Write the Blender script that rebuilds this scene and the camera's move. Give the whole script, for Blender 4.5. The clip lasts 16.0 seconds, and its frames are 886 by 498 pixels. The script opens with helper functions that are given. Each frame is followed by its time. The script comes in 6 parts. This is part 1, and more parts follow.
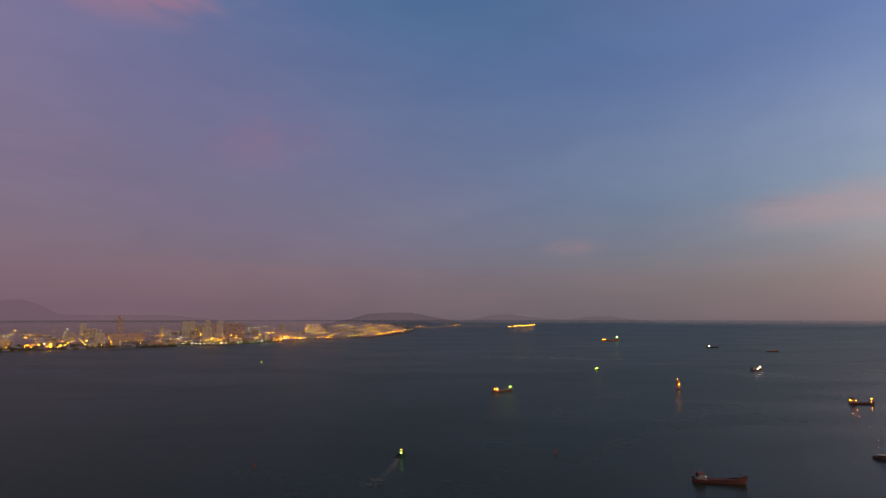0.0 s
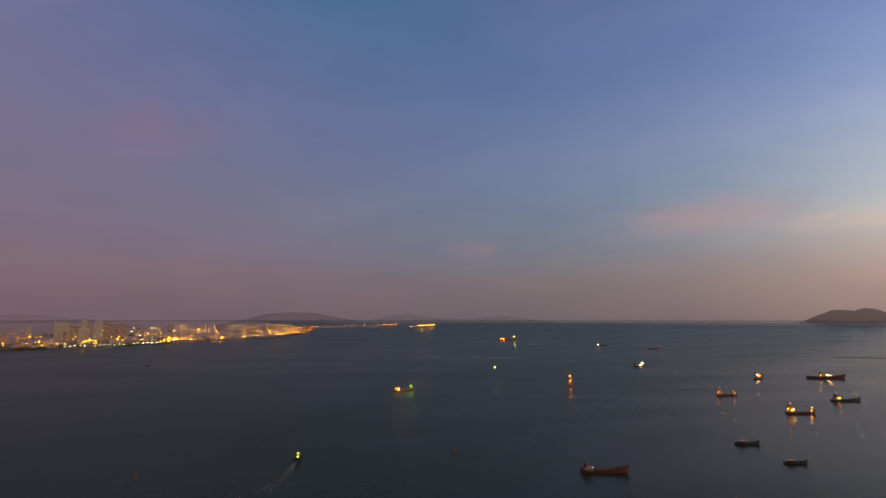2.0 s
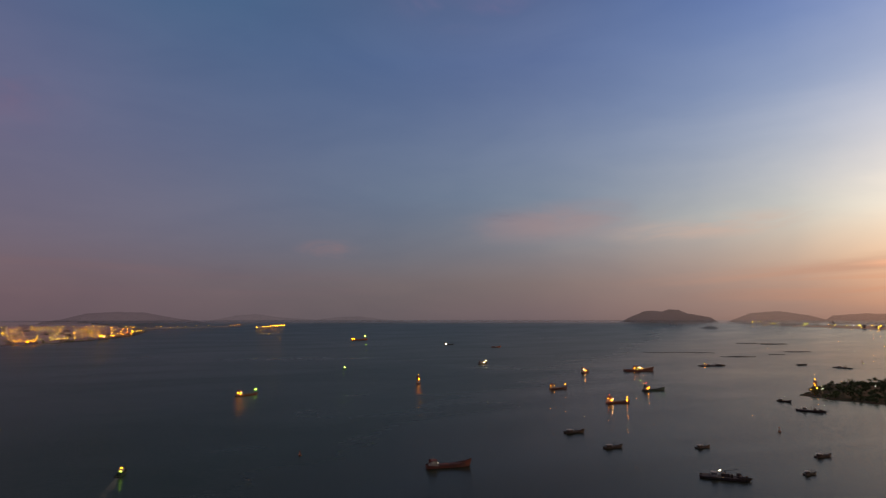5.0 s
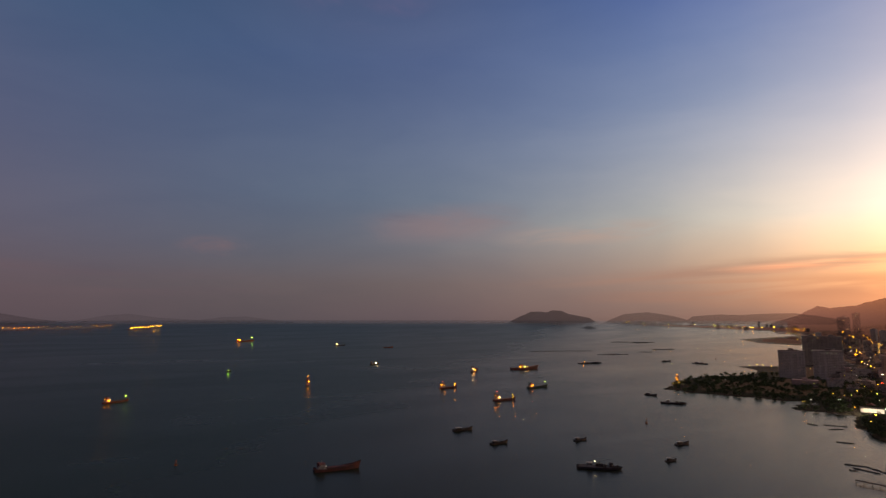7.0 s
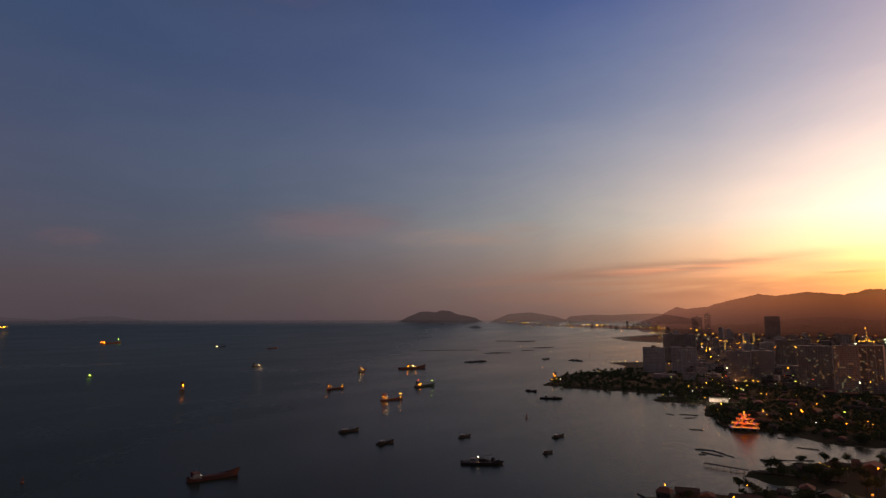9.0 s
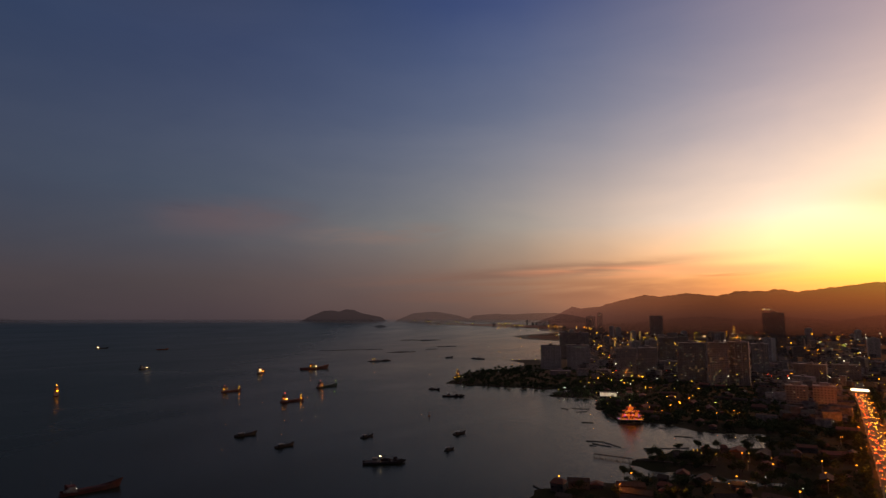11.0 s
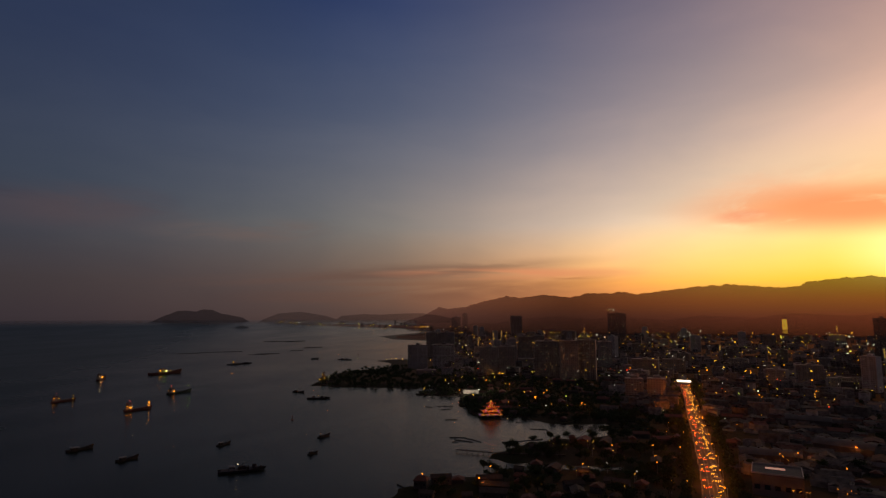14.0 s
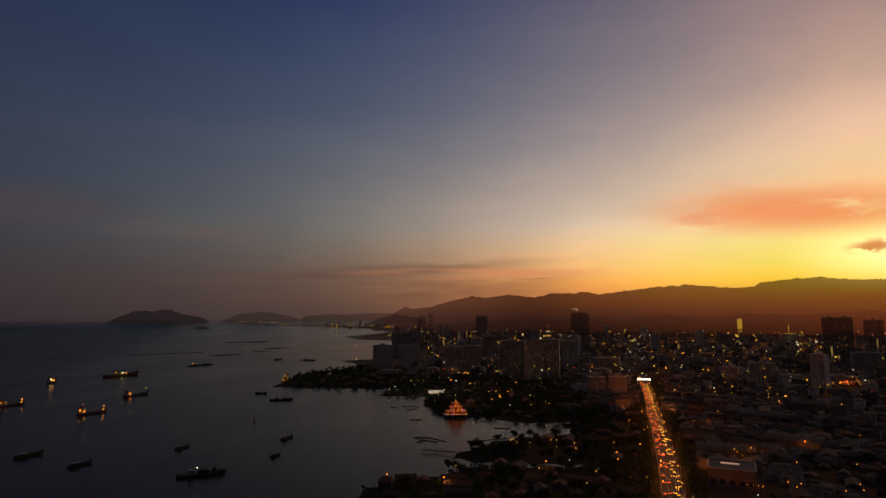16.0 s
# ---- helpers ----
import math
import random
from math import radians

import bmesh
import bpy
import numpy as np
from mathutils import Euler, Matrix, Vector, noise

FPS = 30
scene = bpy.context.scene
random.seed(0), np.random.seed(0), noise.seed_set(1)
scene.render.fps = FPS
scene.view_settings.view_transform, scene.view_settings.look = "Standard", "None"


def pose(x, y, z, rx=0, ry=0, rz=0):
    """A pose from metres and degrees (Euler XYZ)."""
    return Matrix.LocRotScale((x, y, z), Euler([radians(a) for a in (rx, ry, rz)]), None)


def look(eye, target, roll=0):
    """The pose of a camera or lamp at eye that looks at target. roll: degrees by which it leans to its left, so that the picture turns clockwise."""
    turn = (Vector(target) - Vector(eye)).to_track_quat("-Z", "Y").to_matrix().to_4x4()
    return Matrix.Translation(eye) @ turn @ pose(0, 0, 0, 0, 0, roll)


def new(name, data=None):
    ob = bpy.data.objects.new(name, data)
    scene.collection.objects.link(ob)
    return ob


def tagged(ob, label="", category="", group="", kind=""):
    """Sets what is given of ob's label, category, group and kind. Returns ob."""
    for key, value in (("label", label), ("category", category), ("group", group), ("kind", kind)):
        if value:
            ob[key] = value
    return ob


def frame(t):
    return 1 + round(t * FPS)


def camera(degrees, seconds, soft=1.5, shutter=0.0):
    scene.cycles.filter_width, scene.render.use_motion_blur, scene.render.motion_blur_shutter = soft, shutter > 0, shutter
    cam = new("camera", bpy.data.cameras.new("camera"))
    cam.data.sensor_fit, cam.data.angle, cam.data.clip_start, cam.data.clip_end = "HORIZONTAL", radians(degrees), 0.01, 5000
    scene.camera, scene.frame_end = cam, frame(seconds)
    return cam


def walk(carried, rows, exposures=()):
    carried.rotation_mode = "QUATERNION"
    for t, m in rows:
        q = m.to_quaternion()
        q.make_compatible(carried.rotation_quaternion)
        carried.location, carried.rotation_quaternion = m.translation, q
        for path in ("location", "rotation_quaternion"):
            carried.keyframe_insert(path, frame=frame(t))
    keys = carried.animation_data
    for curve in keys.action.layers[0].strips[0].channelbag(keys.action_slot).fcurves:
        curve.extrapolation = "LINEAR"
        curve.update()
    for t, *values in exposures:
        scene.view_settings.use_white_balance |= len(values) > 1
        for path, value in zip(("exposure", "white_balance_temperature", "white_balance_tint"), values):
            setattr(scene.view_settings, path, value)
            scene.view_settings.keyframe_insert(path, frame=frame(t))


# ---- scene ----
# A drone hovers 120 m over a strait at dusk and turns on the spot, from a town
# across the water, past ships at anchor, to a city under sunset hills.
EYE = 120.0
cam = camera(75.67, 16.0, soft=1.35, shutter=0.5)
walk(cam, [
    (0.0, pose(0, 0, EYE, 96.80, -0.01, -0.00)),
    (0.5, pose(0, 0, EYE, 96.81, 0.04, -3.05)),
    (1.0, pose(0, 0, EYE, 96.80, -0.03, -5.58)),
    (1.5, pose(0, 0, EYE, 96.81, 0.04, -7.45)),
    (2.0, pose(0, 0, EYE, 96.80, -0.01, -9.69)),
    (2.5, pose(0, 0, EYE, 96.80, 0.04, -12.17)),
    (3.0, pose(0, 0, EYE, 96.79, 0.03, -14.55)),
    (3.5, pose(0, 0, EYE, 96.80, 0.03, -16.81)),
    (6.0, pose(0, 0, EYE, 96.83, -0.01, -29.78)),
    (6.5, pose(0, 0, EYE, 96.85, -0.02, -32.38)),
    (7.0, pose(0, 0, EYE, 96.85, -0.05, -35.08)),
    (7.5, pose(0, 0, EYE, 96.85, -0.07, -38.11)),
    (8.0, pose(0, 0, EYE, 96.85, -0.09, -40.95)),
    (8.5, pose(0, 0, EYE, 96.85, -0.03, -43.64)),
    (9.0, pose(0, 0, EYE, 96.85, -0.05, -46.09)),
    (11.5, pose(0, 0, EYE, 96.78, -0.04, -58.17)),
    (12.0, pose(0, 0, EYE, 96.80, -0.02, -60.97)),
    (12.5, pose(0, 0, EYE, 96.79, -0.04, -63.65)),
    (13.0, pose(0, 0, EYE, 96.80, -0.03, -65.91)),
    (13.5, pose(0, 0, EYE, 96.80, 0.01, -67.43)),
    (14.0, pose(0, 0, EYE, 96.81, 0.01, -68.61)),
    (14.5, pose(0, 0, EYE, 96.80, 0.03, -69.75)),
    (15.0, pose(0, 0, EYE, 96.80, 0.08, -70.84)),
    (15.5, pose(0, 0, EYE, 96.80, 0.09, -71.64)),
    (16.0, pose(0, 0, EYE, 96.80, 0.09, -72.04)),
], exposures=[(0.0, 0.0, 6800, 10), (3.5, -0.1, 7050, 10), (7.0, -0.66, 7000, 12), (9.0, -1.1, 6900, 16), (12.5, -2.0, 6700, 16), (14.0, -2.28, 6550, 15), (16.0, -2.46, 6520, 13)])

# ---- sky ----
SUN_AZ, SUN_EL = 112.0, 1.0  # degrees clockwise from +y


def lin(r, g, b, stops=0.0):
    f = lambda c: (c / 255 / 12.92 if c <= 10 else ((c / 255 + 0.055) / 1.055) ** 2.4)
    k = 2.0 ** -stops
    return (f(r) * k, f(g) * k, f(b) * k, 1.0)


class Nodes:
    """Short hand for a node tree."""

    def __init__(self, tree):
        self.t = tree
        tree.nodes.clear()

    def add(self, kind, **props):
        n = self.t.nodes.new(kind)
        for k, v in props.items():
            setattr(n, k, v)
        return n

    def put(self, sock, v):
        if isinstance(v, bpy.types.NodeSocket):
            self.t.links.new(v, sock)
        else:
            sock.default_value = v

    def math(self, op, a, b=0.0, c=0.0):
        n = self.add("ShaderNodeMath", operation=op)
        for s, v in zip(n.inputs, (a, b, c)):
            self.put(s, v)
        return n.outputs[0]

    def smooth(self, v, a, b, lo=0.0, hi=1.0):
        n = self.add("ShaderNodeMapRange", interpolation_type="SMOOTHSTEP")
        for i, x in enumerate((v, a, b, lo, hi)):
            self.put(n.inputs[i], x)
        return n.outputs[0]

    def linear(self, v, a, b, lo=0.0, hi=1.0):
        n = self.add("ShaderNodeMapRange")
        for i, x in enumerate((v, a, b, lo, hi)):
            self.put(n.inputs[i], x)
        return n.outputs[0]

    def mix(self, f, a, b, blend="MIX"):
        n = self.add("ShaderNodeMix", data_type="RGBA", blend_type=blend)
        self.put(n.inputs[0], f), self.put(n.inputs[6], a), self.put(n.inputs[7], b)
        return n.outputs[2]

    def noise(self, vec, scale, detail=4.0, rough=0.55, dist=0.0):
        n = self.add("ShaderNodeTexNoise")
        if vec is not None:
            self.put(n.inputs["Vector"], vec)
        self.put(n.inputs["Scale"], scale), self.put(n.inputs["Detail"], detail)
        self.put(n.inputs["Roughness"], rough), self.put(n.inputs["Distortion"], dist)
        return n.outputs[0]

    def ramp(self, v, stops):
        n = self.add("ShaderNodeValToRGB")
        el = n.color_ramp.elements
        while len(el) < len(stops):
            el.new(0.5)
        for e, (p, c) in zip(el, stops):
            e.position, e.color = p, c if len(c) == 4 else (*c, 1)
        self.put(n.inputs[0], v)
        return n.outputs[0]

    def vec(self, x, y, z):
        n = self.add("ShaderNodeCombineXYZ")
        for s, v in zip(n.inputs, (x, y, z)):
            self.put(s, v)
        return n.outputs[0]


world = bpy.data.worlds.new("dusk_sky")
scene.world = world
world.use_nodes = True
N = Nodes(world.node_tree)
way = N.add("ShaderNodeTexCoord").outputs["Generated"]
xyz = N.add("ShaderNodeSeparateXYZ")
N.put(xyz.inputs[0], way)
el = N.math("MULTIPLY", N.math("ARCSINE", xyz.outputs[2]), 57.29578)
az = N.math("MULTIPLY", N.math("ARCTAN2", xyz.outputs[0], xyz.outputs[1]), 57.29578)
off = N.math("ABSOLUTE", N.math("WRAP", N.math("SUBTRACT", az, SUN_AZ), 180.0, -180.0))
# Colour by height at steps away from the afterglow: degrees off it, the stops it
# is given at, then rows of height and colour. Below the horizon: a dim haze colour, put there to show through the far
# land.
FAR_SKY = [
    (152, 0.0, [(-2, 114, 95, 105), (0, 117, 96, 111), (3, 121, 99, 117), (8, 120, 104, 128), (15, 121, 110, 141), (22, 122, 114, 151), (30, 118, 115, 156), (70, 190, 168, 158)]),
    (130, 0.0, [(-2, 110, 94, 102), (0, 116, 97, 108), (3, 118, 100, 115), (8, 115, 107, 133), (15, 112, 111, 146), (22, 103, 109, 151), (30, 87, 109, 154), (70, 190, 168, 158)]),
]
BLUE_SKY = [
    (112, 0.0, [(-2, 92, 84, 92), (0, 113, 100, 109), (3, 115, 104, 117), (8, 112, 114, 140), (15, 105, 116, 152), (22, 90, 111, 154), (30, 71, 105, 150), (45, 86, 98, 128), (70, 190, 168, 158)]),
    (95, 0.0, [(-2, 88, 84, 92), (0, 109, 101, 109), (3, 114, 108, 117), (8, 113, 122, 145), (12, 108, 125, 156), (18, 101, 121, 161), (26, 84, 111, 160), (45, 85, 96, 124), (70, 190, 168, 158)]),
]
PALE_SKY = [
    (80, -0.1, [(-2, 92, 82, 84), (0, 120, 106, 112), (3.5, 131, 119, 123), (6, 132, 129, 140), (8, 130, 136, 151), (12, 120, 137, 164), (18, 111, 130, 169), (26, 92, 114, 164), (45, 86, 96, 124), (70, 184, 163, 153)]),
    (66, -0.4, [(-2, 90, 76, 76), (0, 127, 108, 107), (3.5, 144, 126, 125), (6, 151, 142, 143), (9, 152, 158, 166), (14, 136, 150, 175), (22, 106, 127, 171), (30, 82, 106, 157), (70, 167, 148, 139)]),
]
WARM_SKY = [
    (52, -1.0, [(-2, 82, 62, 54), (0, 131, 103, 93), (3.5, 161, 131, 115), (6, 173, 154, 138), (9, 177, 174, 167), (14, 151, 157, 170), (22, 109, 126, 161), (30, 75, 96, 148), (70, 138, 122, 114)]),
    (40, -1.6, [(-2, 72, 50, 38), (0, 144, 99, 80), (2.2, 196, 133, 93), (4, 212, 158, 113), (6.5, 215, 181, 147), (9, 205, 188, 172), (14, 161, 158, 162), (22, 115, 123, 147), (30, 84, 95, 131), (70, 112, 99, 92)]),
]
HOT_SKY = [
    (27, -2.4, [(-2, 62, 38, 22), (0, 150, 92, 67), (2.2, 238, 143, 74), (3.6, 254, 178, 92), (6, 249, 201, 139), (9, 221, 196, 168), (14, 170, 156, 149), (22, 122, 117, 127), (30, 94, 92, 111), (70, 84, 74, 69)]),
    (15, -2.4, [(-2, 72, 42, 22), (0, 170, 99, 66), (2.2, 252, 162, 66), (3.6, 255, 208, 76), (6, 255, 230, 132), (9, 247, 214, 165), (14, 208, 183, 161), (22, 152, 136, 136), (29, 124, 110, 119), (70, 84, 74, 69)]),
    (4, -2.4, [(-2, 78, 44, 22), (0, 178, 98, 60), (2.0, 232, 153, 52), (3.4, 255, 221, 52), (5.5, 255, 240, 108), (9, 255, 218, 149), (16, 232, 192, 162), (22, 180, 150, 138), (29, 148, 123, 124), (70, 84, 74, 69)]),
]
SKY = FAR_SKY + BLUE_SKY + PALE_SKY + WARM_SKY + HOT_SKY
height = N.linear(el, -10.0, 90.0)
GRID = [-2, 0, 1.5, 3.3, 5, 7, 9, 12, 16, 20, 25, 30, 45, 70]


def sky_rows():
    """The sky's rows, eased between the given bearings by a cubic in log light."""
    steps = np.array([s[0] for s in SKY[::-1]], float)
    logs = np.array([[[math.log(v) for v in [np.interp(e, [r[0] for r in rows], [lin(*r[1:], stops)[c] for r in rows]) for c in range(3)]] for e in GRID] for _, stops, rows in SKY[::-1]])
    slope = np.gradient(logs, steps, axis=0)
    out = []
    for x in np.linspace(steps[0], steps[-1], 21):
        i = min(max(int(np.searchsorted(steps, x)) - 1, 0), len(steps) - 2)
        h = steps[i + 1] - steps[i]
        t = (x - steps[i]) / h
        y = (2 * t**3 - 3 * t**2 + 1) * logs[i] + (t**3 - 2 * t**2 + t) * h * slope[i] + (3 * t**2 - 2 * t**3) * logs[i + 1] + (t**3 - t**2) * h * slope[i + 1]
        out.append((x, np.exp(y)))
    return out


col, last = None, 0
for step, cols in sky_rows():
    c = N.ramp(height, [((e + 10) / 100, tuple(v)) for e, v in zip(GRID, cols)])
    col = c if col is None else N.mix(N.linear(off, last, step), col, c)
    last = step
# the hot spot where the sun went down
hot = N.math("MULTIPLY", N.smooth(off, 10.0, 0.0), N.smooth(N.math("ABSOLUTE", N.math("SUBTRACT", el, 5.2)), 3.5, 0.0))
col = N.mix(N.math("MULTIPLY", hot, 0.6), col, (9.0, 7.5, 3.5, 1.0))


def bank(az0, el0, half_az, half_el, scale_az, scale_el, low, high, colour, most, tilt=0.0):
    """A bank of streaky cloud, most seen at az0, el0."""
    global col
    da = N.math("SUBTRACT", az, az0)
    de = N.math("SUBTRACT", N.math("SUBTRACT", el, el0), N.math("MULTIPLY", da, tilt))
    u, v = N.math("DIVIDE", da, half_az), N.math("DIVIDE", de, half_el)
    r = N.math("SQRT", N.math("ADD", N.math("MULTIPLY", u, u), N.math("MULTIPLY", v, v)))
    puff = N.noise(N.vec(N.math("MULTIPLY", da, scale_az), N.math("MULTIPLY", de, scale_el), az0), 1.0, 5.0, 0.55, 0.6)
    m = N.math("MULTIPLY", N.smooth(r, 1.0, 0.15), N.smooth(puff, low, high))
    col = N.mix(N.math("MULTIPLY", m, most), col, colour)


bank(-33, 29.0, 19, 5, 0.09, 0.26, 0.34, 0.66, lin(178, 122, 138), 0.75)
bank(-34, 13.5, 7, 3, 0.10, 0.4, 0.40, 0.75, lin(140, 112, 136), 0.6)
bank(-15, 3.5, 50, 3.5, 0.04, 0.5, 0.35, 0.75, lin(128, 104, 116), 0.4)
bank(-17, 17.0, 10, 5, 0.12, 0.22, 0.35, 0.70, lin(134, 108, 140), 0.5)
bank(13, 6.6, 4, 1.3, 0.16, 0.6, 0.30, 0.65, lin(152, 124, 132), 0.6)
bank(36, 9.3, 13, 2.6, 0.10, 0.34, 0.30, 0.70, lin(166, 142, 148, -0.1), 0.62, 0.05)
bank(30.5, 9.9, 3, 0.7, 0.20, 0.8, 0.30, 0.60, lin(128, 118, 136, -0.1), 0.55)
bank(27, 31, 10, 4, 0.10, 0.30, 0.45, 0.75, lin(130, 120, 165), 0.6)
bank(50, 8.2, 12, 1.6, 0.10, 0.5, 0.36, 0.65, lin(176, 146, 134, -0.8), 0.45, 0.05)
bank(64, 4.4, 25, 1.2, 0.05, 0.7, 0.30, 0.60, lin(128, 96, 84, -1.5), 0.6, 0.055)
bank(70, 2.6, 26, 1.8, 0.05, 0.6, 0.34, 0.62, lin(132, 88, 70, -1.7), 0.5, 0.03)
bank(76, 4.3, 17, 0.8, 0.07, 1.1, 0.30, 0.60, lin(238, 150, 104, -2.0), 0.65, 0.0)
bank(82, 3.9, 4, 0.35, 0.12, 1.6, 0.30, 0.56, lin(150, 90, 62, -2.2), 0.55, 0.02)
bank(103, 11.4, 13, 2.0, 0.10, 0.34, 0.30, 0.66, lin(246, 176, 130, -2.3), 0.6, -0.02)
bank(104.5, 9.1, 17, 3.0, 0.11, 0.36, 0.27, 0.50, lin(252, 158, 98, -2.3), 0.95, -0.05)
bank(97, 8.9, 3.6, 0.8, 0.14, 0.6, 0.26, 0.52, lin(240, 152, 110, -2.3), 0.75)
bank(109.3, 5.6, 2.6, 0.9, 0.5, 0.9, 0.42, 0.56, lin(214, 112, 52, -2.3), 0.85, 0.1)
# thin high cloud mottles the whole sky
veil = N.noise(N.vec(N.math("MULTIPLY", az, 0.05), N.math("MULTIPLY", el, 0.16), 3.0), 1.0, 5.0, 0.55, 0.4)
col = N.mix(1.0, col, N.ramp(N.smooth(veil, 0.25, 0.75), [(0.0, (0.92, 0.94, 0.97)), (1.0, (1.07, 1.05, 1.03))]), "MULTIPLY")
# a faint sky of real air lies under the painted dusk
air = N.add("ShaderNodeTexSky", sky_type="NISHITA", sun_disc=False)
air.sun_elevation, air.sun_rotation = radians(SUN_EL), radians(SUN_AZ)
col = N.mix(0.015, col, air.outputs[0], "ADD")
bg = N.add("ShaderNodeBackground")
N.put(bg.inputs[0], col), N.put(bg.inputs[1], 1.0)
N.t.links.new(bg.outputs[0], N.add("ShaderNodeOutputWorld").inputs[0])

sun = new("sun", bpy.data.lights.new("sun", "SUN"))
sun.data.energy, sun.data.angle, sun.data.color = 0.15, radians(12), (1.0, 0.62, 0.32)
sun.matrix_world = look((0, 0, 0), (-math.sin(radians(SUN_AZ)), -math.cos(radians(SUN_AZ)), -0.05))


# ---- plan: polar, degrees clockwise from +y and metres from the drone ----
KNEE, RIM, LIFT = 2000.0, 4900.0, 96.0


def level(r):
    """The height of the sea at r metres out: the far sea lifts gently to the horizon."""
    return LIFT * np.clip((np.asarray(r, float) - KNEE) / (RIM - KNEE), 0, 1.0) ** 2


R_TABLE = np.linspace(1.0, RIM, 4900)
D_TABLE = R_TABLE * EYE / (EYE - level(R_TABLE))


def spread(d):
    """Where a distance lies on the sheet: far ones are drawn in towards its rim."""
    return np.interp(d, D_TABLE, R_TABLE)


def at(a, d, up=0.0):
    r = float(spread(d))
    return Vector((math.sin(radians(a)) * r, math.cos(radians(a)) * r, float(level(r)) + up))


def material(name):
    m = bpy.data.materials.new(name)
    m.use_nodes = True
    return m, Nodes(m.node_tree)


def finish(n, shader):
    n.t.links.new(shader, n.add("ShaderNodeOutputMaterial").inputs[0])


def surface(name, colour, second=None, rough=0.8, metal=0.0, scale=0.5, bump=0.3, vary=0.25, spec=0.3, air=0.0):
    """Paint, stone, leaf or steel: two tones by noise at two scales, grain, a shift from thing to thing."""
    m, n = material(name)
    p = n.add("ShaderNodeBsdfPrincipled")
    co = n.add("ShaderNodeTexCoord").outputs["Object"]
    big, fine = n.noise(co, scale, 3.0), n.noise(co, scale * 9, 5.0)
    second = second or tuple(c * 0.6 for c in colour)
    c = n.mix(n.smooth(big, 0.35, 0.7), (*colour, 1), (*second, 1))
    c = n.mix(n.math("MULTIPLY", fine, 0.5), c, tuple(v * 0.55 for v in colour) + (1,))
    hsv = n.add("ShaderNodeHueSaturation")
    n.put(hsv.inputs["Value"], n.linear(n.add("ShaderNodeObjectInfo").outputs["Random"], 0, 1, 1 - vary, 1 + vary))
    n.put(hsv.inputs["Color"], c)
    n.put(p.inputs["Base Color"], hsv.outputs[0])
    n.put(p.inputs["Roughness"], n.linear(fine, 0.2, 0.8, max(rough - 0.12, 0.05), min(rough + 0.12, 1.0)))
    n.put(p.inputs["Metallic"], metal), n.put(p.inputs["Specular IOR Level"], spec)
    b = n.add("ShaderNodeBump")
    n.put(b.inputs["Strength"], bump), n.put(b.inputs["Distance"], 0.1), n.put(b.inputs["Height"], fine)
    n.put(p.inputs["Normal"], b.outputs[0])
    # air puts haze into the material: it turns see-through with distance
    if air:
        finish(n, distance_haze(n, p.outputs[0], n.add("ShaderNodeObjectInfo").outputs["Location"], air))
    else:
        finish(n, p.outputs[0])
    return m


def distance_haze(n, shader, place, most):
    """Miles of evening air put into the surface: far out, light behind shows through."""
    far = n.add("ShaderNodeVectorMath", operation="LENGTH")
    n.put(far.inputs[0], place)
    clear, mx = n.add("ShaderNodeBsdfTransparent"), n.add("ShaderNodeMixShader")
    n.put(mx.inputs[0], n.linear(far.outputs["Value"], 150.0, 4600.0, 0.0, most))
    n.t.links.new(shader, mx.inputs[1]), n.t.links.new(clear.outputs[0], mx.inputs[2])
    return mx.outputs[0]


def glow(name, colour, strength):
    m, n = material(name)
    e = n.add("ShaderNodeEmission")
    n.put(e.inputs[0], (*colour, 1)), n.put(e.inputs[1], strength)
    finish(n, e.outputs[0])
    return m


def hazed_hill(name, colour, haze, tint=(1, 1, 1), south=False):
    """Wooded slopes with miles of haze put in: a tinted see-through mix shows the sky behind."""
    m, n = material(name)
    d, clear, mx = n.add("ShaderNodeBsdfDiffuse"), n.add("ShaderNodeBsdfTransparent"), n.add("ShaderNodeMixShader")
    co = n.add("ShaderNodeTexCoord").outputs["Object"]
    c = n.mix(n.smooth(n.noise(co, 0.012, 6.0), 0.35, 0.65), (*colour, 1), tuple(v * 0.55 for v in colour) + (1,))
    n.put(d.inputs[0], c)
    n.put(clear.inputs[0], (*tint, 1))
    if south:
        # more sky shows through towards the afterglow in the south, and over the bay, as glowing haze
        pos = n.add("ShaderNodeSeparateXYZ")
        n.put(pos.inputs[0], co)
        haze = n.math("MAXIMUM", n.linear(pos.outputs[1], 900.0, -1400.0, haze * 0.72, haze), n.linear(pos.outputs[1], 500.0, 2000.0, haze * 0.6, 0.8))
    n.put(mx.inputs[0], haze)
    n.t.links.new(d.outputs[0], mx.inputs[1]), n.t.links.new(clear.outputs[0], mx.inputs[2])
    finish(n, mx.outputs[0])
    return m


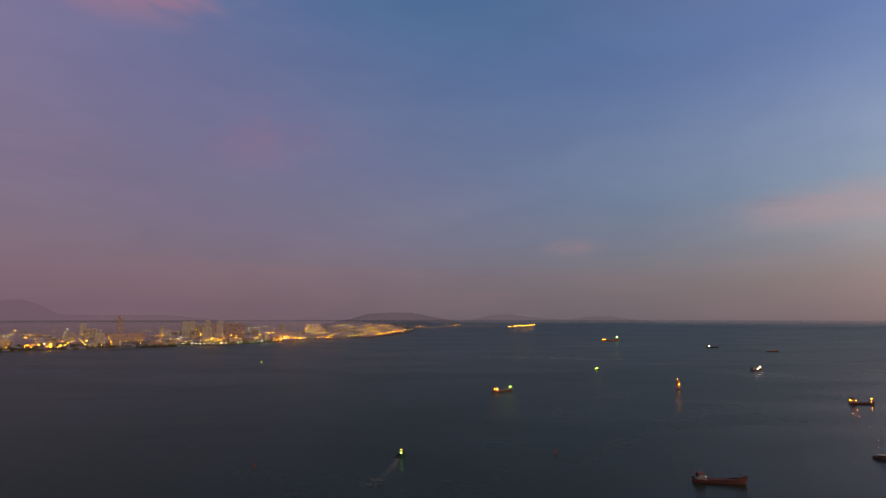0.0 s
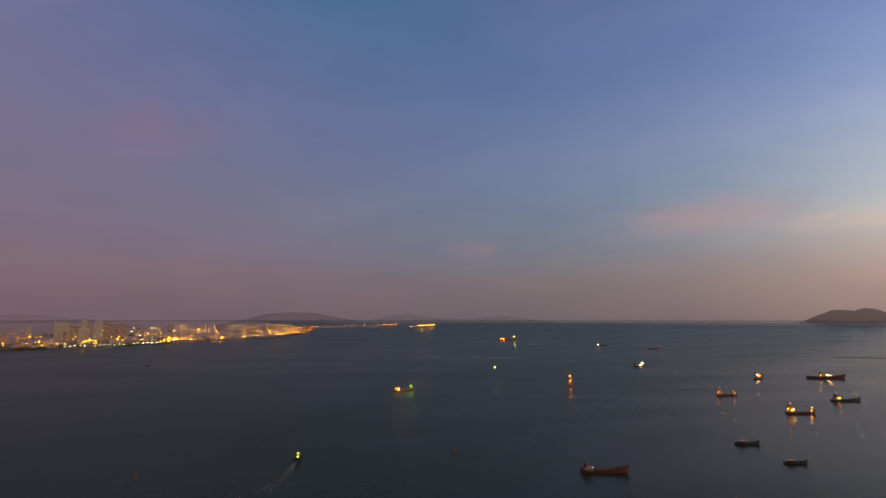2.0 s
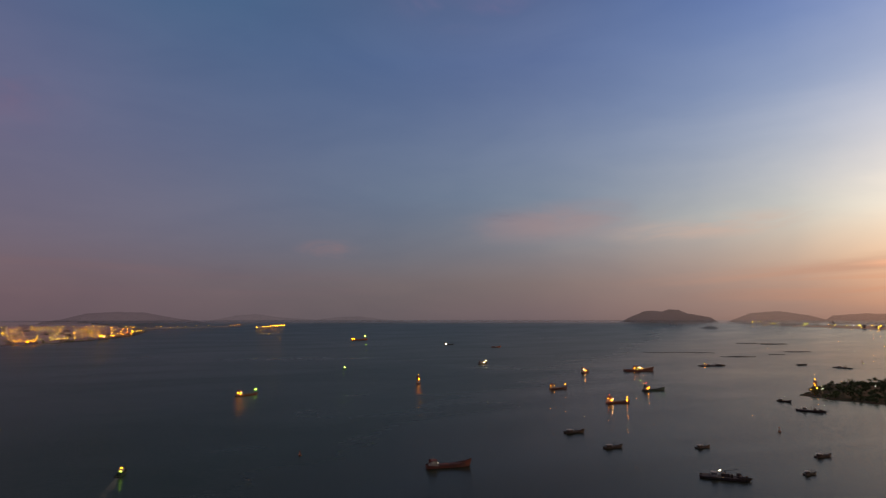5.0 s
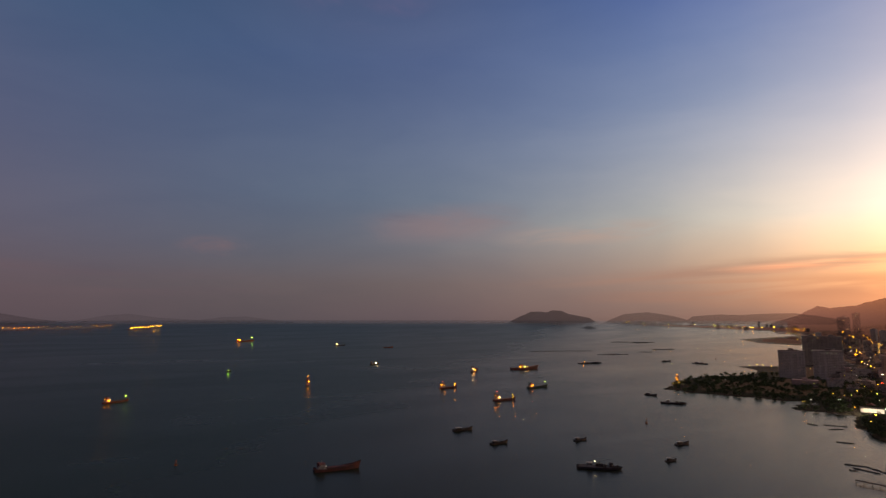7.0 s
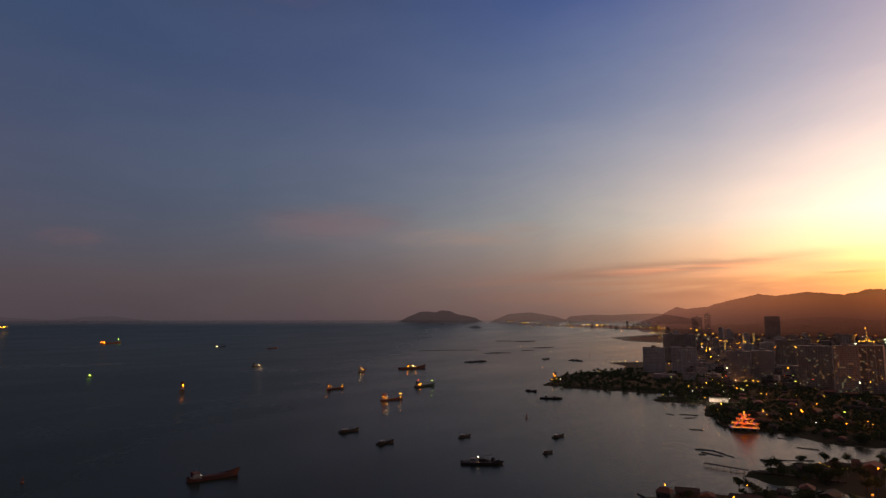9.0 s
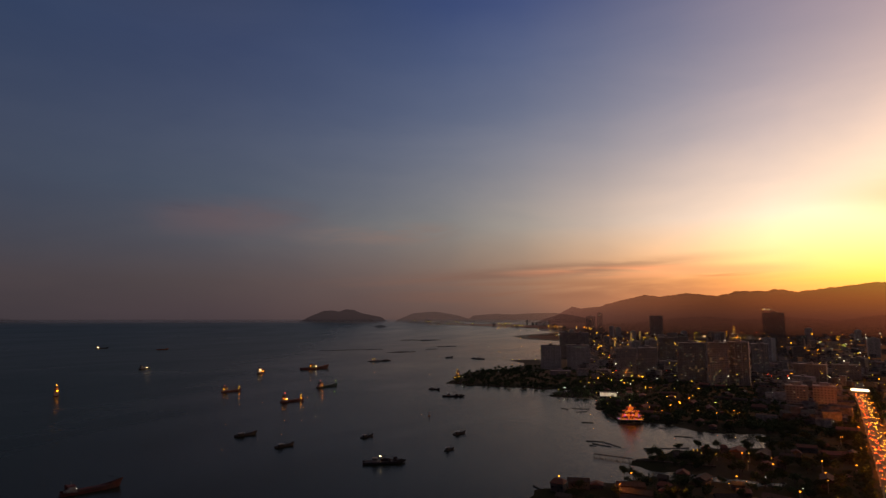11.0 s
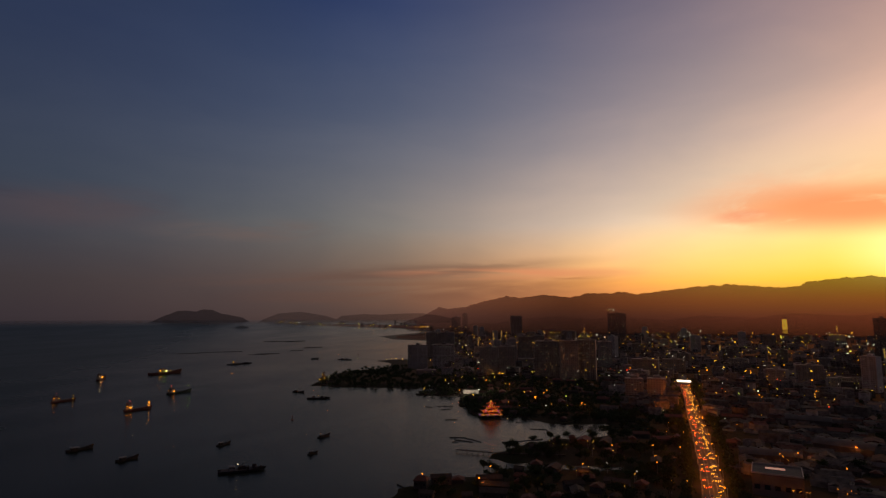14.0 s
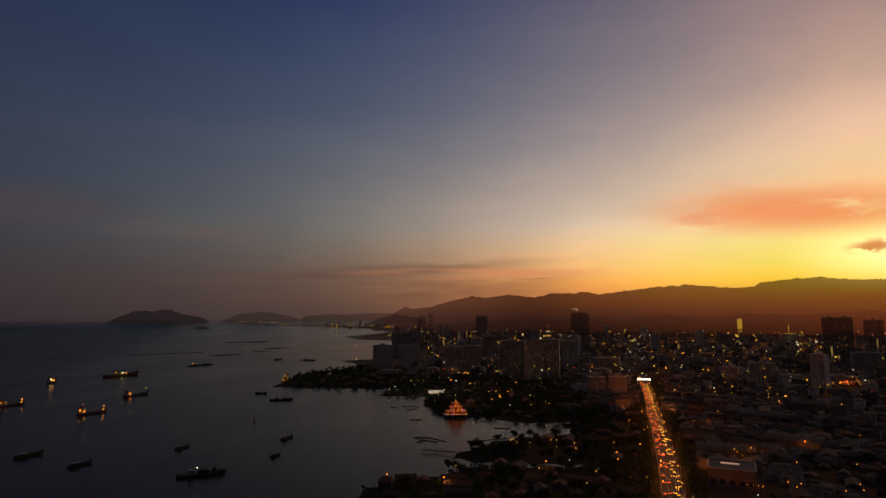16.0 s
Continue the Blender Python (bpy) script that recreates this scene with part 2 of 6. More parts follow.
def water_material():
    m, n = material("sea_water")
    p = n.add("ShaderNodeBsdfPrincipled")
    co = n.add("ShaderNodeTexCoord").outputs["Object"]
    sw = n.add("ShaderNodeMapping")
    n.put(sw.inputs[0], co), n.put(sw.inputs["Rotation"], (0, 0, radians(25))), n.put(sw.inputs["Scale"], (1, 2.6, 1))
    slick = n.noise(sw.outputs[0], 0.0022, 6.0, 0.6, 0.8)
    chop = n.noise(sw.outputs[0], 0.16, 4.0, 0.6)
    ripple = n.noise(co, 0.9, 3.0, 0.6)
    # two waters meet along a front that runs down the strait: green and broken beside grey and calm
    pos = n.add("ShaderNodeSeparateXYZ")
    n.put(pos.inputs[0], co)
    gap = n.math("ADD", n.math("MULTIPLY", n.math("ADD", pos.outputs[0], 61.0), 0.643), n.math("MULTIPLY", n.math("SUBTRACT", pos.outputs[1], 387.0), -0.766))
    gap = n.math("ADD", gap, n.math("MULTIPLY", n.math("SUBTRACT", n.noise(co, 0.006, 5.0, 0.6), 0.5), 170.0))
    calm = n.smooth(gap, -70.0, 190.0)
    tidal = n.math("ADD", n.math("MULTIPLY", calm, 0.45), n.math("MULTIPLY", n.smooth(gap, -500.0, 1100.0), 0.55))
    n.put(p.inputs["Base Color"], n.mix(tidal, (0.010, 0.028, 0.021, 1), (0.017, 0.015, 0.009, 1)))
    n.put(p.inputs["IOR"], 1.33), n.put(p.inputs["Specular IOR Level"], n.linear(tidal, 0.0, 1.0, 0.058, 0.128)), n.put(p.inputs["Specular Tint"], n.mix(tidal, (0.80, 1.0, 0.70, 1), (0.96, 0.97, 0.64, 1)))
    n.put(p.inputs["Roughness"], n.math("ADD", n.linear(slick, 0.3, 0.7, 0.15, 0.21), n.linear(tidal, 0.0, 1.0, 0.12, 0.0)))
    b = n.add("ShaderNodeBump")
    far = n.add("ShaderNodeVectorMath", operation="LENGTH")
    n.put(far.inputs[0], co)
    n.put(b.inputs["Strength"], n.math("MULTIPLY", n.linear(slick, 0.35, 0.68, 0.18, 0.34), n.smooth(far.outputs["Value"], 500.0, 2400.0, 1.0, 0.22)))
    n.put(b.inputs["Distance"], 1.1)
    n.put(b.inputs["Height"], n.math("ADD", chop, n.math("MULTIPLY", ripple, 0.25)))
    n.put(p.inputs["Normal"], b.outputs[0])
    # horizon haze put into the water: the far sea turns see-through towards the rim
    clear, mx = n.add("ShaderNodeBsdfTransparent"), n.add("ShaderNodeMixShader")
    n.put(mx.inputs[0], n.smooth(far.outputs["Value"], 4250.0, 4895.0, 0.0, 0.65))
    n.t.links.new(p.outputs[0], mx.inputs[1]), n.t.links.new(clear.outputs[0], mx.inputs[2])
    finish(n, mx.outputs[0])
    return m


SEA = water_material()
MUD = surface("mud", (0.06, 0.05, 0.04), (0.035, 0.035, 0.025), 0.9, scale=0.02, vary=0, spec=0.1)


def ground_material():
    """Dark scrub and soil near the water, paler streets and yards further into town."""
    m, n = material("town_ground")
    p = n.add("ShaderNodeBsdfPrincipled")
    co = n.add("ShaderNodeTexCoord").outputs["Object"]
    far = n.add("ShaderNodeVectorMath", operation="LENGTH")
    n.put(far.inputs[0], co)
    patch, fine = n.noise(co, 0.02, 5.0), n.noise(co, 0.3, 4.0)
    scrub = n.mix(n.smooth(patch, 0.35, 0.65), (0.035, 0.038, 0.02, 1), (0.08, 0.064, 0.042, 1))
    cell = n.add("ShaderNodeTexVoronoi")
    n.put(cell.inputs["Vector"], co), n.put(cell.inputs["Scale"], 0.035)
    town = n.mix(cell.outputs["Color"], (0.07, 0.055, 0.042, 1), (0.19, 0.15, 0.115, 1))
    town = n.mix(n.smooth(patch, 0.5, 0.7), town, (0.05, 0.05, 0.03, 1))
    c = n.mix(n.smooth(n.math("ADD", far.outputs["Value"], n.math("MULTIPLY", patch, 500.0)), 1250.0, 2100.0), scrub, town)
    n.put(p.inputs["Base Color"], n.mix(n.math("MULTIPLY", fine, 0.4), c, (0.02, 0.018, 0.014, 1)))
    n.put(p.inputs["Roughness"], 0.95), n.put(p.inputs["Specular IOR Level"], 0.0)
    # haze put into the ground, clearer the further out it lies
    finish(n, distance_haze(n, p.outputs[0], co, 0.8))
    return m


TOWN_GROUND = ground_material()
HILL_DARK = hazed_hill("wooded_hill", (0.065, 0.05, 0.036), 0.54, (0.97, 0.91, 0.94), True)
# nearly clear slope that only dims the hills behind it
HILL_FOOT_DIM = hazed_hill("hill_foot_dimming", (0.075, 0.055, 0.038), 0.94, (1.0, 0.99, 0.98))
# grey and blue-grey base colours carry haze too, besides the see-through share
HILL_ISLE = hazed_hill("island_hill", (0.065, 0.07, 0.09), 0.58)
HILL_COAST = hazed_hill("coastal_hill", (0.08, 0.075, 0.075), 0.75)
HILL_MID = hazed_hill("misty_hill", (0.10, 0.10, 0.11), 0.80)
HILL_FAR = hazed_hill("hazy_hill", (0.12, 0.12, 0.13), 0.90)


def mesh(name, verts, faces, mat, smooth=False):
    me = bpy.data.meshes.new(name)
    me.from_pydata(verts, [], faces)
    me.materials.append(mat)
    if smooth:
        me.polygons.foreach_set("use_smooth", [True] * len(me.polygons))
    me.update()
    return me


def grid_faces(rows, cols):
    return [(i * cols + j, i * cols + j + 1, (i + 1) * cols + j + 1, (i + 1) * cols + j) for i in range(rows - 1) for j in range(cols - 1)]


# ---- sea ----
def build_sea():
    radii = np.concatenate([[0.02], np.geomspace(10, KNEE, 60), np.linspace(KNEE + 40, RIM - 2, 70)])
    angles = np.linspace(0, 2 * np.pi, 361)
    z = level(radii)
    verts = [(math.sin(a) * r, math.cos(a) * r, h) for r, h in zip(radii, z) for a in angles]
    cols = len(angles)
    # no sea lies under the hills
    dry = {i * cols + j for i, r in enumerate(radii) for j, a in enumerate(angles) if math.degrees(a) < 181 and (r > 3300 and math.degrees(a) > 71 or r > 4050 and math.degrees(a) > 66.2)}
    # nor under the land behind the shores
    A, R = np.meshgrid(angles, radii)
    D = np.interp(R, R_TABLE, D_TABLE)
    land = np.maximum(inside_and_gap(np.sin(A) * D, np.cos(A) * D, RIGHT_SHORE), inside_and_gap(np.sin(A) * D, np.cos(A) * D, LEFT_SHORE)).ravel() > 30
    faces = [tuple(reversed(f)) for f in grid_faces(len(radii), cols) if not dry.intersection(f) and not all(land[k] for k in f)]
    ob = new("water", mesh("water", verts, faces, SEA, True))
    tagged(ob, "dark calm sea strait with slicks of reflected dusk light", "water", kind="structure")


# ---- ground: rises out of the sea along the shores ----
def inside_and_gap(px, py, shore):
    poly = np.array([(math.sin(radians(a)) * d, math.cos(radians(a)) * d) for a, d in shore])
    nxt = np.roll(poly, -1, axis=0)
    hit = np.zeros(px.shape, bool)
    gap = np.full(px.shape, 1e9)
    for (ax, ay), (bx, by) in zip(poly, nxt):
        cross = ((ay > py) != (by > py)) & (px < (bx - ax) * (py - ay) / (by - ay + 1e-12) + ax)
        hit ^= cross
        ux, uy = bx - ax, by - ay
        s = np.clip(((px - ax) * ux + (py - ay) * uy) / (ux * ux + uy * uy + 1e-9), 0, 1)
        gap = np.minimum(gap, np.hypot(px - ax - s * ux, py - ay - s * uy))
    return np.where(hit, gap, -gap)


def build_ground(name, label, shore, a0, a1, da, d0, d1, dn, rag):
    angles = np.arange(a0, a1 + da / 2, da)
    dist = np.geomspace(d0, d1, dn)
    A, D = np.meshgrid(np.radians(angles), dist)
    px, py = np.sin(A) * D, np.cos(A) * D
    s = inside_and_gap(px, py, shore)
    wob = np.array([noise.noise(Vector((x * 0.02, y * 0.02, 3.0))) + 0.6 * noise.noise(Vector((x * 0.07, y * 0.07, 9.0))) for x, y in zip(px.ravel(), py.ravel())]).reshape(px.shape)
    h = np.clip((s + rag * wob) * 0.06, -1.5, 1.8)
    r = spread(D)
    z = level(r) + h
    x, y = np.sin(A) * r, np.cos(A) * r
    verts = list(zip(x.ravel().tolist(), y.ravel().tolist(), z.ravel().tolist()))
    cols = len(angles)
    # the hills take over where the plain ends
    faces = [tuple(reversed(f)) for f in grid_faces(len(dist), cols) if not (angles[f[0] % cols] > 71 and dist[f[0] // cols] > 4400 or angles[f[0] % cols] > 66.2 and dist[f[0] // cols] > 6300)]
    ob = new(name, mesh(name, verts, faces, TOWN_GROUND, True))
    return tagged(ob, label, "ground", kind="structure")


LEFT_SHORE = [(-75, 2300), (-50, 2400), (-37.4, 2480), (-33.8, 2530), (-29.7, 2510), (-25.3, 2590), (-20.6, 2650), (-15.5, 2870), (-12.4, 3030), (-9.1, 3230),
              (-5.8, 3580), (-3.3, 4460), (-2.6, 5690), (-4.5, 9000), (-8, 20000), (-75, 20000)]
RIGHT_SHORE = [(50.9, 12760), (52.6, 11630), (55.9, 8560), (61.3, 6890), (66.3, 5600), (67.3, 4820), (62.3, 3620), (63.8, 3130), (67.6, 2920), (67.0, 1750),
               (65.5, 1680), (61.9, 1620), (63.7, 1490), (63.2, 1400), (59.0, 1310), (57.1, 1200), (55.9, 1080), (55.9, 1050), (58.5, 1020), (62.1, 1000),
               (65.6, 985), (68.7, 990), (66.1, 950), (66.0, 905), (70.0, 880), (70.3, 800), (71.2, 740), (72.5, 690), (76.7, 710), (79.8, 680), (85.4, 690),
               (83.8, 630), (76.7, 570), (73.4, 525), (74.5, 500), (81.6, 494), (86.0, 494), (83.0, 482), (75.1, 476), (66.9, 440), (65.0, 420), (64.0, 390),
               (66, 330), (90, 260), (180, 260), (180, 12760)]
build_sea()
build_ground("ground_far_town", "dark low shore of the town across the strait", LEFT_SHORE, -75, -1.5, 0.35, 2200, 20500, 70, 25)
build_ground("ground_city", "dark tidal shore and land under the city", RIGHT_SHORE, 48, 178, 0.25, 250, 13000, 230, 14)


# ---- hills and islands, far off ----
def ridge(name, label, crest, r, mat, foot=250.0, base=None, rough=1.0):
    """A run of hills whose skyline rises to the given degrees over the horizontal."""
    a = np.arange(crest[0][0], crest[-1][0] + 1e-6, 0.06)
    e = np.interp(a, [c[0] for c in crest], [c[1] for c in crest])
    ground = float(level(r - foot)) if base is None else base
    steps = [(0.0, 0.0), (0.18, 0.12), (0.4, 0.38), (0.62, 0.66), (0.82, 0.88), (1.0, 1.0), (1.2, 0.7), (1.4, 0.0)]
    verts = []
    for s, k in steps:
        for ang, deg in zip(a, e):
            top = EYE + r * math.tan(radians(deg))
            jag = 1 + rough * 0.03 * noise.noise(Vector((ang * 1.7, s * 2, r))) + rough * 0.014 * noise.noise(Vector((ang * 6, s * 5, r))) + rough * 0.016 * noise.noise(Vector((ang * 14, s * 5, r)))
            fold = 0 if k in (0.0, 1.0) else rough * 0.3 * min(k, 1 - k) * noise.noise(Vector((ang * 0.9, s * 1.5, r + 7)))
            z = ground - 4 + (top - ground + 4) * max(0, k * (jag if k else 1) + fold) - (80 if s > 1.3 else 0)
            q = r - foot * (1 - s) if s <= 1 else r + min(foot * 0.4, 4955 - r) * (s - 1) / 0.4
            verts.append((math.sin(radians(ang)) * q, math.cos(radians(ang)) * q, z))
    ob = new(name, mesh(name, verts, [tuple(reversed(f)) for f in grid_faces(len(steps), len(a))], mat, True))
    return tagged(ob, label, "hill", kind="structure")


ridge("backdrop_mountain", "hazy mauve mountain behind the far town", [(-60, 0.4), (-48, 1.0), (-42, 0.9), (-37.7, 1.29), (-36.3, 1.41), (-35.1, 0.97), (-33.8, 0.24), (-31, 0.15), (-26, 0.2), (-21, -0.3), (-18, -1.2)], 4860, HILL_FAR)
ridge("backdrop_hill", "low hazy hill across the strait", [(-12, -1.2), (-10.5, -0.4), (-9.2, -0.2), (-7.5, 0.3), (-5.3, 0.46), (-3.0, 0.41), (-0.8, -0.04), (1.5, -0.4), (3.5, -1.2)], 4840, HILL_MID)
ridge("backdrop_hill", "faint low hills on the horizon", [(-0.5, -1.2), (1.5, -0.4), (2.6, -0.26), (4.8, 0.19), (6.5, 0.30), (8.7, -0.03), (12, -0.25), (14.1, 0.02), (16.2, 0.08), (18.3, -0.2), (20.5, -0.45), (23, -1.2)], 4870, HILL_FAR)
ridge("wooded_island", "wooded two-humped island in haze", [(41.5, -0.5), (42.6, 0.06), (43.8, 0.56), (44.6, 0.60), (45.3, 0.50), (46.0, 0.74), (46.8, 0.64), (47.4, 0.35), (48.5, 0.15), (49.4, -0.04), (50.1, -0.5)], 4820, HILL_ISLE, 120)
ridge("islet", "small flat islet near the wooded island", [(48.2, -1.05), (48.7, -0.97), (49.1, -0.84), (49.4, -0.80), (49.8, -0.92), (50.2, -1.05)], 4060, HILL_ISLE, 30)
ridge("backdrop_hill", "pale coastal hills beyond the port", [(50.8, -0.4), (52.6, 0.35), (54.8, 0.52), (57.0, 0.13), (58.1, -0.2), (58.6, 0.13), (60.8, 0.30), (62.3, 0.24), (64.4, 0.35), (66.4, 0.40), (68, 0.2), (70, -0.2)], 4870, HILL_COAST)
# an added ridge, no real one: it shades the hill foot softly
ridge("foothill", "see-through ridge added to darken the foot of the hills behind the city", [(68.5, -1.5), (70.0, -1.0), (71.5, -0.6), (74, -0.6), (77, -0.15), (80, 0.1), (83, -0.2), (86, 0.05), (90, -0.3), (93, 0.2), (97, -0.1), (100, 0.35), (104, 0.1), (108, 0.55), (114, 0.2), (130, 0.1), (178, -0.2)], 4300, HILL_FOOT_DIM, 900)
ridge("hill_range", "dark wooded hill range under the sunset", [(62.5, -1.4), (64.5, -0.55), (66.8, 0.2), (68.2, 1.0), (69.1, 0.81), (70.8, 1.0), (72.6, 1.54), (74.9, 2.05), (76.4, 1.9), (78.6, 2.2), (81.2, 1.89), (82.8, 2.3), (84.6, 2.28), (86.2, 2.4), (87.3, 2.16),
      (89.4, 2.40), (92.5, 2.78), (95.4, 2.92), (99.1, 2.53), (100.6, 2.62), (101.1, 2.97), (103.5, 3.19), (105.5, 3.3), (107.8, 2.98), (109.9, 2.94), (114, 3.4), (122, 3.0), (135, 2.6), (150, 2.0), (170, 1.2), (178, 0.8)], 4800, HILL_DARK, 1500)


# ---- mesh tools ----
def part(name, bm, mat, parent=None, label=""):
    me = bpy.data.meshes.new(name)
    bm.to_mesh(me)
    bm.free()
    me.materials.append(mat)
    ob = new(name, me)
    ob.parent = parent
    return tagged(ob, label) if label else ob


def share(name, me, parent, m):
    """One more piece on a mesh that others use too."""
    ob = new(name, me)
    ob.parent = parent
    ob.matrix_basis = m
    return ob


def thing(name, label, category, group=""):
    return tagged(new(name), label, category, group)


def box(bm, size, centre, bevel=0.0, taper=1.0, turn=0.0):
    m = Matrix.Translation(centre) @ Matrix.Rotation(turn, 4, "Z") @ Matrix.Diagonal((*size, 1))
    got = bmesh.ops.create_cube(bm, size=1.0, matrix=m)["verts"]
    if taper != 1.0:
        for v in got:
            if v.co.z > centre[2]:
                v.co.x = centre[0] + (v.co.x - centre[0]) * taper
                v.co.y = centre[1] + (v.co.y - centre[1]) * taper
    if bevel:
        edges = list({e for v in got for e in v.link_edges})
        bmesh.ops.bevel(bm, geom=edges, offset=bevel, segments=1, affect="EDGES")
    return bm


def rod(bm, a, b, r, r2=None, seg=8):
    a, b = Vector(a), Vector(b)
    d = b - a
    m = Matrix.Translation((a + b) / 2) @ d.to_track_quat("Z", "Y").to_matrix().to_4x4()
    bmesh.ops.create_cone(bm, cap_ends=True, segments=seg, radius1=r, radius2=r if r2 is None else r2, depth=d.length, matrix=m)
    return bm


def ball(bm, centre, r, sub=1):
    bmesh.ops.create_icosphere(bm, subdivisions=sub, radius=r, matrix=Matrix.Translation(centre))
    return bm


def boxed(size, centre, bevel=0.0, taper=1.0, turn=0.0):
    return box(bmesh.new(), size, centre, bevel, taper, turn)


def rodded(a, b, r, r2=None, seg=8):
    return rod(bmesh.new(), a, b, r, r2, seg)


def balled(centre, r, sub=1):
    return ball(bmesh.new(), centre, r, sub)


def hull_mesh(length, beam, depth, sheer, fine=0.55, draft=0.8):
    """A ship's hull along +x: full stern, fine raked bow, rising sheer, bulwark and sunk deck."""
    bm = bmesh.new()
    n, rings = 14, []
    for i in range(n + 1):
        u = i / n
        x = (u - 0.5) * length
        w = beam / 2 * min(1.0, 0.82 + 0.9 * u) * (1 - max(0, (u - fine) / (1 - fine)) ** 2.2 * 0.96)
        top = depth + sheer * max(0, (u - 0.45) / 0.55) ** 2 + sheer * 0.25 * max(0, (0.2 - u) / 0.2) ** 2
        rake = length * 0.05 * max(0, (u - 0.7) / 0.3)
        deck = top - 0.9
        ring = [(x, 0, -draft), (x, w * 0.72, -draft * 0.8), (x, w * 0.95, 0.2), (x + rake, w, top), (x + rake, w * 0.95, top), (x + rake * 0.8, w * 0.94, deck), (x + rake * 0.8, 0, deck)]
        ring += [(a, -b, c) for a, b, c in ring[1:-1][::-1]]
        rings.append([bm.verts.new(v) for v in ring])
    k = len(rings[0])
    for p, q in zip(rings, rings[1:]):
        for j in range(k):
            bm.faces.new((p[j], q[j], q[(j + 1) % k], p[(j + 1) % k]))
    bm.faces.new(rings[0]), bm.faces.new(rings[-1][::-1])
    bmesh.ops.recalc_face_normals(bm, faces=bm.faces)
    return bm


# ---- materials of the ships ----
HULL_RED = surface("rusty_red_hull", (0.12, 0.03, 0.02), (0.055, 0.025, 0.02), 0.7, scale=0.25)
HULL_DARK = surface("dark_hull", (0.03, 0.027, 0.025), (0.05, 0.025, 0.02), 0.7, scale=0.25)
HULL_GREEN = surface("green_hull", (0.02, 0.05, 0.035), (0.03, 0.03, 0.025), 0.7, scale=0.25)
TIMBER = surface("weathered_timber", (0.07, 0.045, 0.03), (0.035, 0.027, 0.02), 0.9, scale=0.6)
WHITE_STEEL = surface("stained_white_steel", (0.36, 0.33, 0.29), (0.2, 0.15, 0.11), 0.6, scale=0.3)
DECK_STEEL = surface("deck_steel", (0.09, 0.06, 0.05), (0.05, 0.05, 0.05), 0.8, scale=0.4)
BLACK_STEEL = surface("black_steel", (0.03, 0.03, 0.03), None, 0.6, metal=0.3, scale=0.8)
ORANGE_PAINT = surface("orange_paint", (0.32, 0.085, 0.025), (0.2, 0.07, 0.02), 0.6)
DARK_GLASS = surface("dark_glass", (0.02, 0.025, 0.03), None, 0.12, scale=0.3, bump=0.02, spec=0.6)
LAMP_WARM = glow("warm_deck_lamp", (1.0, 0.27, 0.006), 52.0)
LAMP_WHITE = glow("white_deck_lamp", (1.0, 0.72, 0.32), 60.0)
LAMP_GREEN = glow("green_lamp", (0.42, 0.95, 0.05), 60.0)
LAMP_RED = glow("red_lamp", (1.0, 0.08, 0.05), 12.0)


def heading(stern, bow):
    """Where a vessel lies: its length, and its pose with the bow along +x."""
    a, b = at(*stern), at(*bow)
    d = b - a
    return d.length, Matrix.Translation((a + b) / 2) @ Matrix.Rotation(math.atan2(d.y, d.x), 4, "Z")


def lamp(parent, name, pos, r, mat):
    lens = part(name, balled(pos, r, 2), mat, parent)
    return lens


